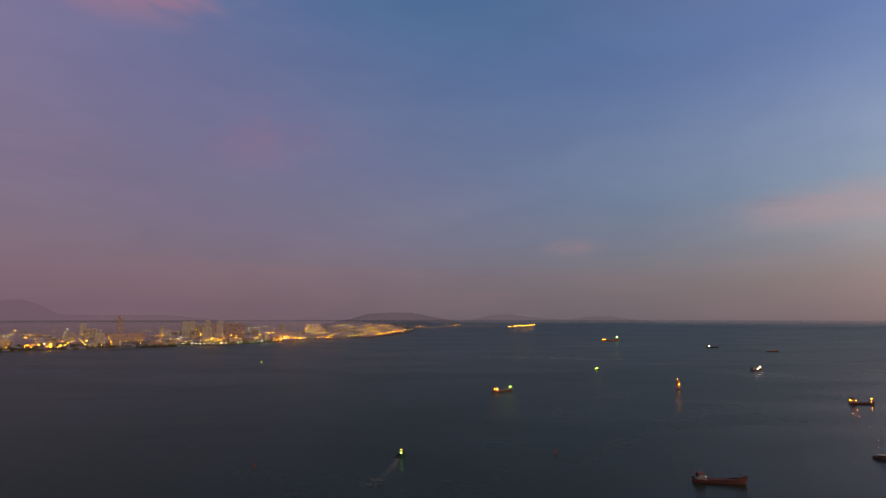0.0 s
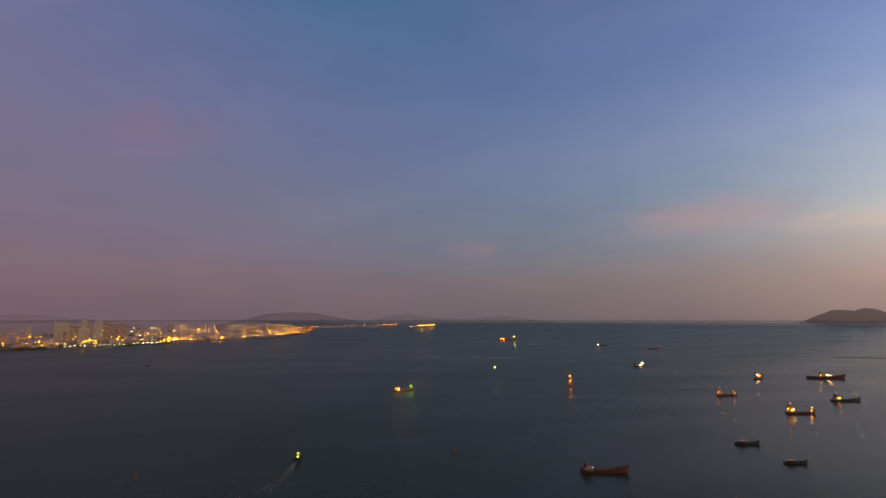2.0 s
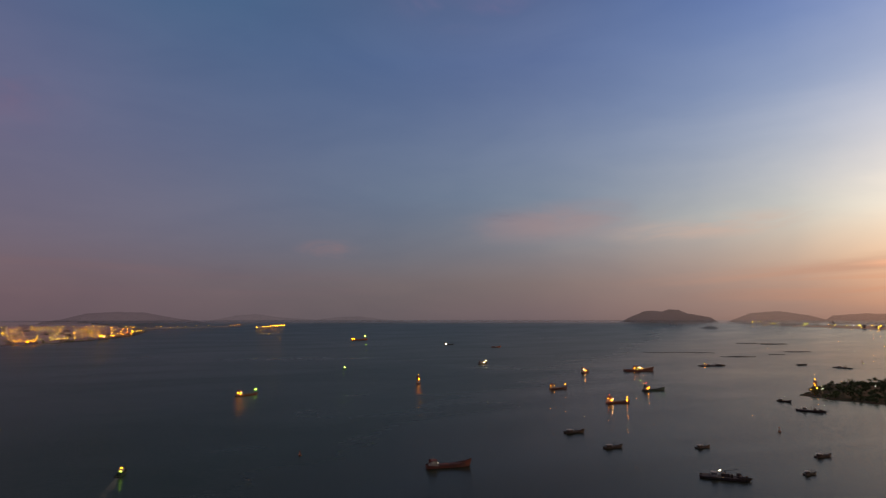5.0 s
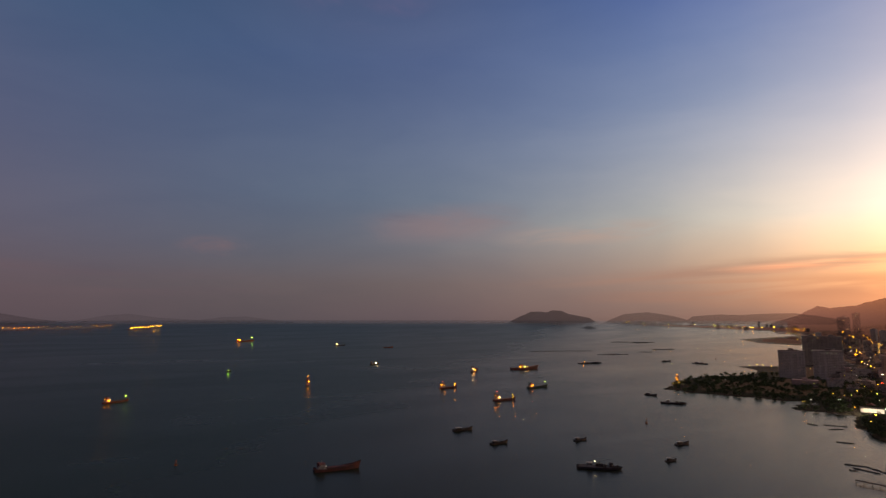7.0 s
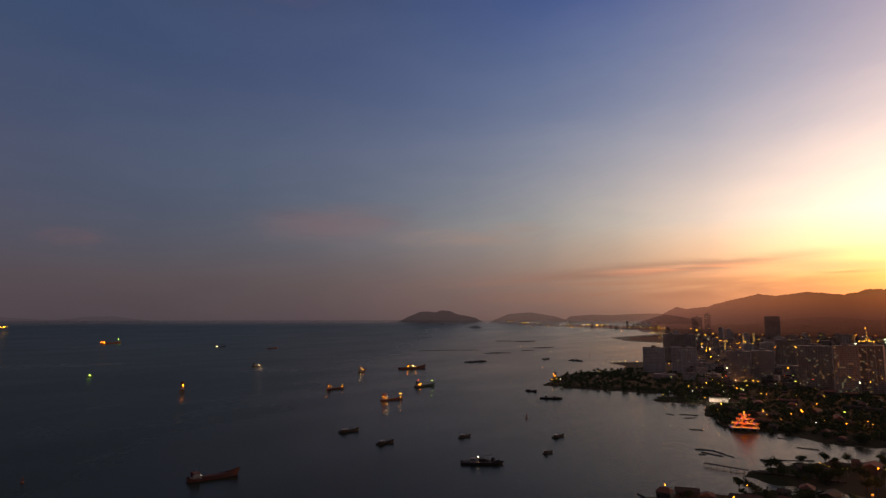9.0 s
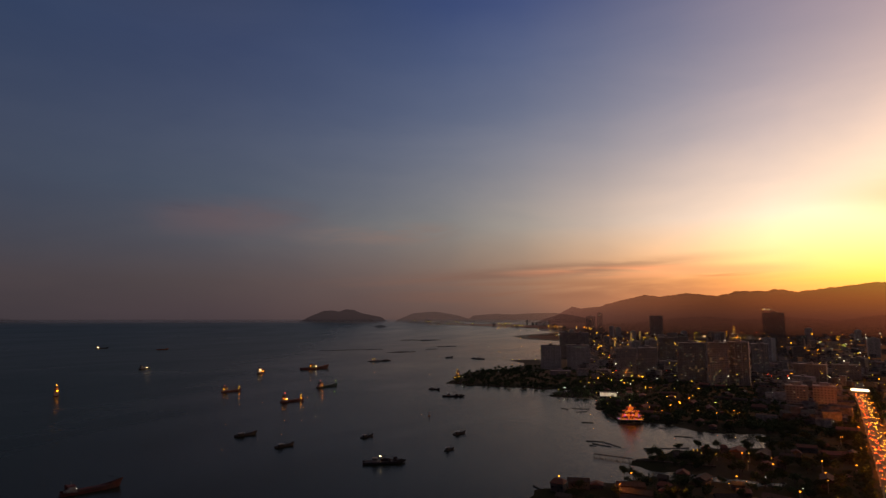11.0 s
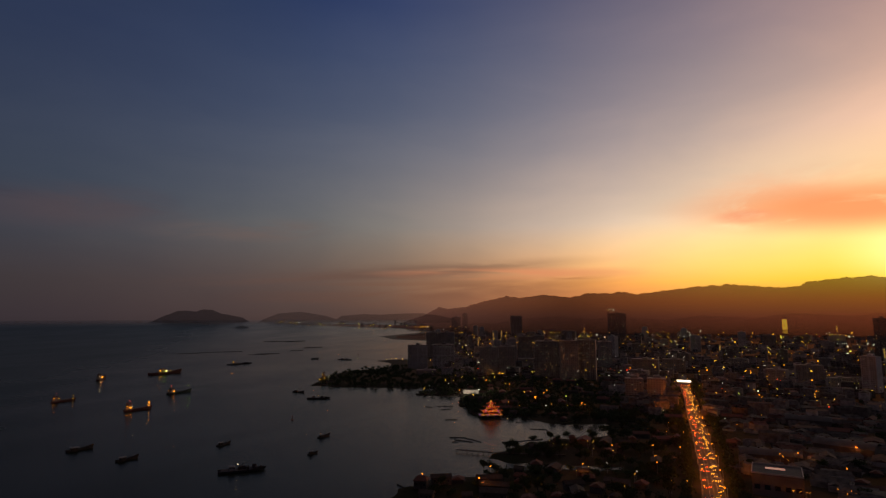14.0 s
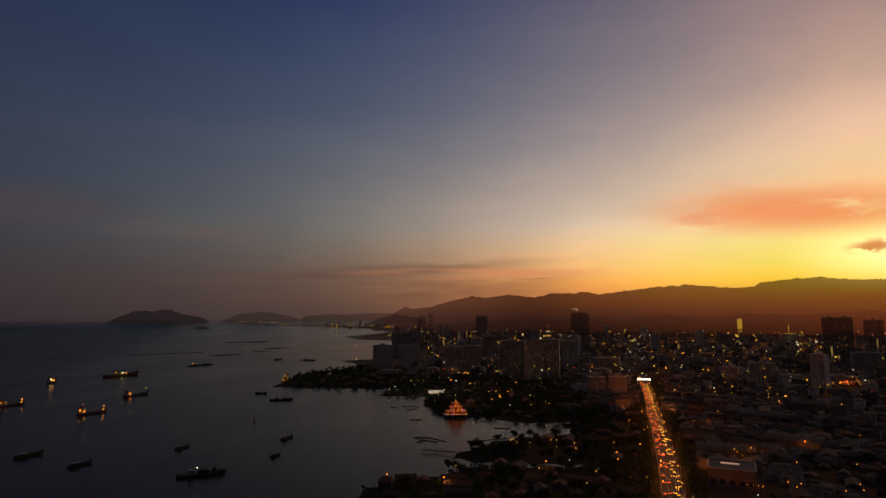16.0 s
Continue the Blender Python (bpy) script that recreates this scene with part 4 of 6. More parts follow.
def brick_list(verts, faces, size, centre):
    """Adds a box to plain lists of corners and faces."""
    k, (sx, sy, sz), (x, y, z) = len(verts), size, centre
    verts += [(x + i * sx / 2, y + j * sy / 2, z + h * sz / 2) for i in (-1, 1) for j in (-1, 1) for h in (-1, 1)]
    faces += [(k, k + 1, k + 3, k + 2), (k + 4, k + 6, k + 7, k + 5), (k, k + 4, k + 5, k + 1), (k + 2, k + 3, k + 7, k + 6), (k + 1, k + 5, k + 7, k + 3), (k, k + 2, k + 6, k + 4)]


def listed(name, verts, faces, mat, parent):
    ob = new(name, mesh(name, verts, faces, mat))
    ob.parent = parent
    return tagged(ob, kind="stuff")


def panes(w, dep, h, bay, floor):
    """Window panes on the front and both sides, set in the wall's bays."""
    v, f = [], []
    for z in np.arange(floor * 1.55, h - floor * 0.3, floor):
        for x in np.arange(-w / 2 + bay / 2, w / 2, bay):
            brick_list(v, f, (bay * 0.55, 0.12, floor * 0.46), (x, -dep / 2 - 0.01, z))
        for y in np.arange(-dep / 2 + bay / 2, dep / 2, bay):
            for side in (-1, 1):
                brick_list(v, f, (0.12, bay * 0.55, floor * 0.46), (side * (w / 2 + 0.01), y, z))
    return v, f


def high_rise(name, label, w, dep, h, wall, lit, seed, floor=3.1, bay=3.6, crown=0, cap=None, group="city blocks"):
    """A slab or tower: storeys with ledges, piers, panes, parapet, roof house and some lit windows."""
    r = random.Random(seed)
    b = thing(name, label, "building", group)
    bm = boxed((w, dep, h), (0, 0, h / 2 - 0.5))
    part("wall", bm, wall, b)
    v, f = [], []
    for z in np.arange(floor, h, floor):
        brick_list(v, f, (w + 0.7, dep + 0.7, 0.28), (0, 0, z))
    for x in np.linspace(-w / 2, w / 2, max(3, int(w / 9) + 1)):
        brick_list(v, f, (0.9, dep + 1.2, h + 0.4), (x, 0, h / 2 - 0.3))
    listed("storey_ledge", v, f, wall, b)
    listed("glazing", *panes(w, dep, h, bay, floor), HAZY_GLASS if wall is HAZY_WALL else CITY_GLASS, b)
    bm = boxed((w + 0.6, dep + 0.6, 1.3), (0, 0, h + 0.2), 0.1)
    part("parapet", bm, cap or wall, b)
    for k in range(1 + (w > 60)):
        x = (k - 0.5 * (w > 60)) * w * 0.5
        part("roof_house", boxed((min(9, w * 0.4), dep * 0.5, 4.2), (x, 0, h + 2.6), 0.15), cap or wall, b)
    part("water_tank", rodded((w * 0.2, dep * 0.1, h + 0.8), (w * 0.2, dep * 0.1, h + 3.4), 1.6, seg=10), CONCRETE, b)
    if crown:
        part("antenna", rodded((0, 0, h + 4), (0, 0, h + 4 + crown), 0.35, 0.12), BLACK_STEEL, b)
    floors, bays = max(int(h / floor) - 1, 1), max(int(w / bay), 1)
    for _ in range(lit):
        z = floor * (1.55 + r.randrange(floors))
        x = -w / 2 + bay * (0.5 + r.randrange(bays))
        share("lit_window", r.choice([LIT_WARM, LIT_WARM, LIT_COOL]), b, Matrix.Translation((x, -dep / 2 - 0.06, min(z, h - 1.5))))
    return b


def stand(name, label, a0, a1, d, h, wall, lit, seed, dep=16, turn=0.0, **more):
    """A block that spans the bearings a0 to a1."""
    w = radians(a1 - a0) * d
    b = high_rise(name, label, w, dep, h, wall, lit, seed, **more)
    b.matrix_world = facing((a0 + a1) / 2, d + dep / 2, turn)
    return b


# ---- the city's marked blocks ----
stand("apartment_block", "pale apartment slab with a dark roof by the bay", 65.15, 67.05, 1345, 55, WHITE_WALL, 3, 1, cap=DARK_WALL)
stand("apartment_block", "taller pale apartment slab behind the bay", 66.95, 69.7, 1725, 74, CREAM, 4, 2)
stand("apartment_block", "pale apartment slab with a dark roof by the bay", 67.65, 69.75, 1350, 56, WHITE_WALL, 8, 3, cap=DARK_WALL)
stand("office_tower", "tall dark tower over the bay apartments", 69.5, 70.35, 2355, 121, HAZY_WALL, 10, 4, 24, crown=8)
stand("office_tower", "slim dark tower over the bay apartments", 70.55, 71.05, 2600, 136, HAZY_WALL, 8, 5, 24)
stand("apartment_block", "greenish grey apartment slab with few lit windows", 72.2, 74.0, 1212, 57, CONCRETE, 12, 6)
stand("apartment_block", "greenish grey apartment slab with few lit windows", 74.15, 75.75, 1235, 58, CONCRETE, 12, 7)
stand("apartment_block", "broad grey apartment block with scattered lit windows", 77.6, 79.9, 1165, 72, CONCRETE, 26, 8)
stand("apartment_block", "broad brownish apartment block with scattered lit windows", 80.05, 81.7, 1120, 75, CREAM, 28, 9, turn=6)
stand("apartment_block", "broad brownish apartment block with scattered lit windows", 81.8, 83.4, 1135, 76, CREAM, 28, 10, turn=-5)
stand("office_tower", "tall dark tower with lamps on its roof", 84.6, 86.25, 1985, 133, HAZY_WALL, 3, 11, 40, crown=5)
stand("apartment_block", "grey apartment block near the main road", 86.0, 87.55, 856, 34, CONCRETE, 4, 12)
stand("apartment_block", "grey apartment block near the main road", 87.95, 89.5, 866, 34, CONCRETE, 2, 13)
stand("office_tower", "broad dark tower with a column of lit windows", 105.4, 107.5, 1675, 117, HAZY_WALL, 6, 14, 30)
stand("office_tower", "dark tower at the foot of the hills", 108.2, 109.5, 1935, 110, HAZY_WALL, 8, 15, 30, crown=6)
stand("office_tower", "distant tower under the hills", 75.3, 76.45, 3800, 128, CREAM, 6, 16, 40)
stand("apartment_block", "dim apartment block behind the broad ones", 76.0, 77.4, 1500, 70, CREAM, 14, 17)
stand("apartment_block", "dim apartment block behind the broad ones", 83.6, 84.9, 1420, 62, CONCRETE, 12, 18)


def floodlit_tower():
    a, d, h, w = 99.32, 4690, 106.0, 30.0
    t = thing("floodlit_tower", "slim tower floodlit yellow under the hills", "building")
    part("wall", boxed((w, 24, h), (0, 0, h / 2)), CREAM, t)
    for k in range(5):
        part("light_band", boxed((w * 0.13, 0.6, h * 0.92), ((k - 2) * w * 0.2, -12.4, h * 0.52)), glow("yellow_floodlight", (1.0, 0.55, 0.05), 2.6), t, "glowing yellow band")
    part("spire", rodded((0, 0, h), (0, 0, h + 34), 2.2, 0.6), CREAM, t)
    t.matrix_world = facing(a, d)


floodlit_tower()


def roof_lamps():
    f = thing("roof_lamp_frame", "steel frame with bright lamps on the dark tower", "lamp frame")
    part("frame", box(box(box(boxed((22, 0.6, 0.6), (-5, 0, 7.4)), (0.6, 0.6, 8), (-14, 0, 3.6)), (0.6, 0.6, 11), (-10, 0, 5)), (0.6, 0.6, 9), (4, 0, 4)), BLACK_STEEL, f)
    for x, z, mat in ((-14, 7.5, AMBER), (-10, 11.0, COOL), (-3, 10.0, AMBER), (4, 8.8, COOL)):
        part("lamp", balled((x, -1, z), 0.75), mat, f)
    f.matrix_world = facing(85.1, 1985, 0, 134.5)


def lit_mast(a, d, h, w, label):
    """A mast over a building whose eaves are hung with yellow lamps."""
    t = thing("lit_mast", label, "mast", "lit masts")
    part("base", boxed((w, 12, h * 0.45), (0, 0, h * 0.225), 0.3), CREAM, t)
    part("mast", rodded((0, 0, h * 0.4), (0, 0, h), 1.1, 0.4), CREAM, t)
    for k in range(7):
        part("lamp", balled((-w / 2 + w * k / 6, -6.6, h * 0.44 - 0.6 * abs(k - 3)), 1.1), LIME if k % 2 else AMBER, t)
    for k in range(4):
        part("mast_lamp", balled((0, -1.4, h * (0.52 + 0.13 * k)), 0.8), AMBER, t)
    t.matrix_world = facing(a, d)


roof_lamps()
lit_mast(82.35, 2500, 92, 40, "slim mast over a hall edged with yellow lamps")
lit_mast(103.0, 3300, 84, 60, "low hall edged with yellow lamps under a mast")
LOBBY = glow("stair_light", (1.0, 0.62, 0.12), 3.0)
for a, d, z0, n in [(105.95, 1672, 28, 6), (106.4, 1672, 22, 2), (73.6, 2200, 30, 9), (74.4, 2300, 42, 7), (72.1, 2100, 20, 8), (94.2, 1900, 24, 4), (109.0, 1930, 40, 6)]:
    s = thing("lit_stairwell", "column of lit landings on a stair tower", "stairwell", "lit stairwells")
    part("shaft", boxed((5, 5, z0 + n * 3.6), (0, 3.2, (z0 + n * 3.6) / 2)), CONCRETE, s)
    for k in range(n):
        part("landing_light", boxed((2.2, 0.5, 1.7), (0, 0.6, z0 + k * 3.6)), LOBBY, s)
    s.matrix_world = facing(a, d)


# ---- far and middle blocks, from a few kinds ----
KINDS = [
    high_rise("apartment_block", "pale distant apartment tower with lit windows", 26, 18, 62, WHITE_WALL, 5, 31, group="distant blocks"),
    high_rise("apartment_block", "cream distant apartment slab with lit windows", 46, 15, 48, CREAM, 6, 32, group="distant blocks"),
    high_rise("office_block", "dark distant office block with few lights", 30, 22, 40, DARK_WALL, 4, 33, group="distant blocks"),
    high_rise("apartment_block", "grey distant apartment slab with lit windows", 38, 14, 30, CONCRETE, 5, 34, group="distant blocks"),
    high_rise("shop_block", "low pinkish block of shops and flats", 44, 16, 15, PINK, 3, 35, group="low blocks"),
    high_rise("shop_block", "low grey block of shops and flats", 30, 14, 12, CONCRETE, 3, 36, group="low blocks"),
]
TAKEN = []


def clear_of(a, d, gap):
    """Keeps bearings and distances free of what stands there already."""
    x, y = math.sin(radians(a)) * d, math.cos(radians(a)) * d
    if any((x - p) ** 2 + (y - q) ** 2 < (gap + g) ** 2 for p, q, g in TAKEN):
        return False
    TAKEN.append((x, y, gap))
    return True


def plane(shore):
    return [(math.sin(radians(a)) * d, math.cos(radians(a)) * d) for a, d in shore]


SHORES = [plane(RIGHT_SHORE), plane(LEFT_SHORE)]


def on_land(a, d, margin=12.0):
    x, y = math.sin(radians(a)) * d, math.cos(radians(a)) * d
    pts = SHORES[0] if a > 20 else SHORES[1]
    hit, gap = False, 1e18
    for (ax, ay), (bx, by) in zip(pts, pts[1:] + pts[:1]):
        if (ay > y) != (by > y) and x < (bx - ax) * (y - ay) / (by - ay) + ax:
            hit = not hit
        ux, uy = bx - ax, by - ay
        s = min(max(((x - ax) * ux + (y - ay) * uy) / (ux * ux + uy * uy), 0), 1)
        gap = min(gap, (x - ax - s * ux) ** 2 + (y - ay - s * uy) ** 2)
    return hit and gap > margin * margin


ROAD = [(91.0, 1300), (91.0, 1180), (91.1, 1070), (91.5, 920), (91.8, 760), (92.2, 650), (92.55, 560), (92.9, 490), (93.1, 440), (93.25, 400), (93.6, 330)]
for a, d in ROAD:
    TAKEN.append((math.sin(radians(a)) * d, math.cos(radians(a)) * d, 26))
for (a, d), (a2, d2) in zip(ROAD, ROAD[1:]):
    for k in (0.25, 0.5, 0.75):
        aa, dd = a + (a2 - a) * k, d + (d2 - d) * k
        TAKEN.append((math.sin(radians(aa)) * dd, math.cos(radians(aa)) * dd, 17))
for a, d, g in [(66.1, 1350, 30), (68.7, 1355, 30), (68.3, 1735, 45), (73.1, 1218, 28), (75, 1243, 28), (78.8, 1172, 30), (80.9, 1128, 26), (82.6, 1143, 26), (86.8, 862, 20), (88.7, 872, 20),
                (106.4, 1690, 40), (85.4, 2000, 40), (98, 462, 34), (73.3, 712, 20), (71.3, 925, 20), (71.3, 900, 24), (97.5, 560, 26), (103, 620, 30), (95.6, 660, 22), (90.8, 1120, 24), (91.0, 1250, 22)]:
    TAKEN.append((math.sin(radians(a)) * d, math.cos(radians(a)) * d, g))

n = 0
for _ in range(900):
    d = 1150 * (3900 / 1150) ** rnd.random()
    a = rnd.uniform(66.0, 118.0)
    if a < 72 and d > 1900 and rnd.random() < 0.5 or not on_land(a, d, 30):
        continue
    low = rnd.random() < 0.55
    kind = rnd.choice(KINDS[4:]) if low and d < 2600 else rnd.choice(KINDS[:4])
    if 88 < a < 106 and kind in KINDS[:2] and rnd.random() < 0.6:
        kind = KINDS[3]
    if not clear_of(a, d, 30 if kind in KINDS[:4] else 24):
        continue
    m = facing(a, d, rnd.uniform(-35, 35))
    again(kind, m @ Matrix.Diagonal((rnd.uniform(0.8, 1.2), 1, rnd.uniform(0.55, 1.05), 1)))
    n += 1
    if n > 125:
        break


# ---- low houses and halls ----
def house(label, w, dep, h, roof, wall, hip, chimney=False):
    b = thing("house", label, "house", "low houses")
    body = part("wall", boxed((w, dep, h), (0, 0, h / 2)), wall, b)
    bm = bmesh.new()
    o, rise = 0.8, dep * 0.26
    x, y = w / 2 + o, dep / 2 + o
    base = [bm.verts.new(v) for v in ((-x, -y, h), (x, -y, h), (x, y, h), (-x, y, h))]
    low = [bm.verts.new((v.co.x, v.co.y, h - 0.25)) for v in base]
    i = w * 0.25 * hip
    r0, r1 = bm.verts.new((-x + i, 0, h + rise)), bm.verts.new((x - i, 0, h + rise))
    for f in ((base[0], base[1], r1, r0), (base[2], base[3], r0, r1), (base[1], base[2], r1), (base[3], base[0], r0), low[::-1]):
        bm.faces.new(f)
    for k in range(4):
        bm.faces.new((low[k], low[(k + 1) % 4], base[(k + 1) % 4], base[k]))
    bmesh.ops.recalc_face_normals(bm, faces=bm.faces)
    part("roof", bm, roof, b)
    part("door", boxed((1.0, 0.12, 2.1), (w * 0.1, -dep / 2 - 0.03, 1.05)), TIMBER, b)
    for k in (-0.32, 0.34):
        part("window", boxed((1.4, 0.12, 1.2), (w * k, -dep / 2 - 0.03, h * 0.55)), DARK_GLASS, b)
    part("lean_to", boxed((w * 0.5, 2.4, 0.15), (-w * 0.15, -dep / 2 - 1.2, h * 0.78), 0.02), ROOF_ZINC, b)
    return b


def hall(label, w, dep, h, roof):
    """A shed with a shallow curved roof."""
    b = thing("hall", label, "warehouse", "halls")
    part("wall", boxed((w, dep, h), (0, 0, h / 2)), WORN, b)
    bm, cols = bmesh.new(), []
    for k in range(11):
        u = k / 10 * 2 - 1
        z = h + dep * 0.14 * (1 - u * u)
        cols.append([bm.verts.new((x, u * (dep / 2 + 0.8), z + t)) for x in (-w / 2 - 0.8, w / 2 + 0.8) for t in (0, 0.3)])
    for p, q in zip(cols, cols[1:]):
        for s in ((0, 2), (2, 3), (3, 1), (1, 0)):
            bm.faces.new((p[s[0]], p[s[1]], q[s[1]], q[s[0]]))
    bm.faces.new(cols[0][:2] + cols[0][:1:-1]), bm.faces.new(cols[-1][:2] + cols[-1][:1:-1])
    bmesh.ops.recalc_face_normals(bm, faces=bm.faces)
    part("roof", bm, roof, b)
    for k in range(4):
        part("roof_vent", boxed((1.6, 1.6, 0.9), ((k - 1.5) * w * 0.22, 0, h + dep * 0.14 + 0.6), 0.1), ROOF_ZINC, b)
    part("door", boxed((4.5, 0.2, h * 0.6), (w * 0.2, -dep / 2 - 0.05, h * 0.3)), DARK_WALL, b)
    return b


HOUSES = [
    house("low house with a rusty zinc roof", 13, 9, 3.6, ROOF_ZINC, WORN, 0),
    house("low house with a dull red roof", 11, 10, 4.2, ROOF_RED, WORN, 1),
    house("two-storey house with a dull red hipped roof", 12, 11, 6.6, ROOF_RED, WORN, 1),
    house("long row of dwellings under a zinc roof", 26, 10, 5.6, ROOF_ZINC, WORN, 0),
    house("two-storey shophouse row with a red roof", 30, 12, 7.0, ROOF_RED, WORN, 0),
]
HALLS = [hall("hall with a shallow grey metal roof", 40, 24, 7, ROOF_PALE), hall("shed with a rusty zinc roof", 28, 18, 6, ROOF_ZINC)]
n = 0
for _ in range(2600):
    d = 380 * (1150 / 380) ** rnd.random()
    a = rnd.uniform(64.0, 114.0)
    if (a < 70.5 and d > 640) or not on_land(a, d, 9):
        continue
    big = a > 93.5 and rnd.random() < 0.10
    if not clear_of(a, d, 17 if big else rnd.choice([5.5, 6, 7.5])):
        continue
    kind = rnd.choice(HALLS) if big else rnd.choice(HOUSES if a > 84 or d > 560 else HOUSES[:4])
    again(kind, facing(a, d, rnd.choice([0, 90, 10, -15, 75]) + rnd.uniform(-8, 8), 1.6) @ Matrix.Diagonal((rnd.uniform(0.5, 0.8), rnd.uniform(0.55, 0.85), rnd.uniform(0.6, 0.9), 1)))
    n += 1
    if n > 215:
        break


# ---- the close-packed low town behind the shore, too many roofs to count ----
def low_town():
    r = random.Random(77)
    verts, faces, which = [], [], []
    n = 0
    while n < 3000:
        near = n < 420
        a, d = (r.uniform(93.6, 113), 430 * (900 / 430) ** r.random()) if near else (r.uniform(69, 114), 760 * (4300 / 760) ** r.random())
        if not on_land(a, d, 14) or abs(a - 91.3) * d < 1100 and d < 1330 or a < 84 and d < 1150:
            continue
        x, y = math.sin(radians(a)) * d, math.cos(radians(a)) * d
        if near and any((x - p) ** 2 + (y - q) ** 2 < (g + 8) ** 2 for p, q, g in TAKEN):
            continue
        k = float(spread(d)) / d
        p = at(a, d)
        w, dep, h = r.uniform(9, 26) * k, r.uniform(8, 16) * k, r.choice((4, 5, 6, 7, 9) if near else (4, 6, 7, 9, 12, 16)) * r.uniform(0.8, 1.2) * k
        t = radians(r.choice((0, 90, 25, -20)) + r.uniform(-8, 8) - a)
        c, q = math.cos(t), math.sin(t)
        rise = r.choice((0.0, 0.0, 1.6, 2.4)) * k
        base = len(verts)
        for z in (-1, h):
            verts += [(p.x + c * x - q * y, p.y + q * x + c * y, p.z + z) for x, y in ((-w / 2, -dep / 2), (w / 2, -dep / 2), (w / 2, dep / 2), (-w / 2, dep / 2))]
        verts += [(p.x + c * x, p.y + q * x, p.z + h + rise + 0.2 * k) for x in (-w / 2, w / 2)]
        b = base
        faces += [(b, b + 1, b + 5, b + 4), (b + 1, b + 2, b + 6, b + 5), (b + 2, b + 3, b + 7, b + 6), (b + 3, b, b + 4, b + 7)]
        faces += [(b + 4, b + 5, b + 9, b + 8), (b + 6, b + 7, b + 8, b + 9), (b + 5, b + 6, b + 9), (b + 7, b + 4, b + 8)]
        which += [r.choice((0, 0, 1))] * 4 + [r.choice((2, 2, 3))] * 4
        n += 1
    me = mesh("low_town", verts, faces, TOWN_WALL)
    for m in (TOWN_WALL_PALE, TOWN_ROOF, TOWN_ROOF_RED):
        me.materials.append(m)
    me.polygons.foreach_set("material_index", which)
    tagged(new("low_town", me), "close-packed dark low houses and shops of the city", "houses", kind="stuff")


low_town()


# ---- trees ----
def tree(label, h, spread_r, seed, clumps):
    r = random.Random(seed)
    t = thing("tree", label, "tree", "trees")
    bm = rodded((0, 0, -0.5), (0.2, 0, h * 0.5), 0.35, 0.2, 7)
    tips = []
    for k in range(6):
        ang = k * 1.05 + r.uniform(-0.3, 0.3)
        tip = (math.cos(ang) * spread_r * 0.6, math.sin(ang) * spread_r * 0.6, h * r.uniform(0.6, 0.85))
        rod(bm, (0.1, 0, h * r.uniform(0.3, 0.5)), tip, 0.14, 0.05, 5)
        tips.append(tip)
    part("trunk", bm, BARK, t)
    verts, faces = [], []
    centres = [(*(Vector(c) + Vector((r.gauss(0, 1), r.gauss(0, 1), r.gauss(0, 0.7))) * spread_r * 0.22),) for c in tips for _ in range(2)] + [(0, 0, h * 0.86)]
    for _ in range(clumps):
        c = Vector(r.choice(centres)) + Vector((r.gauss(0, 1), r.gauss(0, 1), r.gauss(0, 0.75))) * spread_r * 0.24
        q = Euler((r.uniform(0, 6.3), r.uniform(0, 6.3), r.uniform(0, 6.3))).to_matrix()
        s = r.uniform(0.35, 0.75)
        k = len(verts)
        verts += [tuple(c + q @ Vector(v) * s) for v in ((-1, -0.5, 0), (0, -0.7, 0.25), (1, -0.3, 0), (0.9, 0.5, 0.1), (0, 0.75, 0.3), (-0.9, 0.5, 0))]
        faces += [(k, k + 1, k + 4, k + 5), (k + 1, k + 2, k + 3, k + 4)]
    crown = new("crown", mesh("crown", verts, faces, LEAF))
    crown.parent = t
    return t


TREES = [tree("broad dark rain tree among houses", 11, 6.5, 1, 420), tree("dark round-headed tree by the shore", 8, 4.2, 2, 300), tree("tall dark tree near the water", 13, 4.6, 3, 360)]
groves, n = [], 0
for _ in range(16000):
    u = rnd.random()
    if u < 0.42:
        a, d = rnd.uniform(55.9, 72), rnd.uniform(880, 1400)
    elif u < 0.8:
        a, d = rnd.uniform(64, 94), 385 * (900 / 385) ** rnd.random()
    else:
        a, d = rnd.uniform(68, 114), 450 * (1900 / 450) ** rnd.random()
    if rnd.random() < 0.35:
        a, d = rnd.uniform(70, 91), rnd.uniform(690, 1160)
    if not on_land(a, d, 3) or not clear_of(a, d, 2.2):
        continue
    # trees near the houses stand singly; the woods behind are one mass of leaves
    if d < 700 and n < 290:
        again(rnd.choice(TREES), facing(a, d, rnd.uniform(0, 360), 0.9) @ Matrix.Scale(rnd.uniform(0.55, 0.95), 4))
        n += 1
    else:
        groves.append((a, d))
    if len(groves) > 1250:
        break


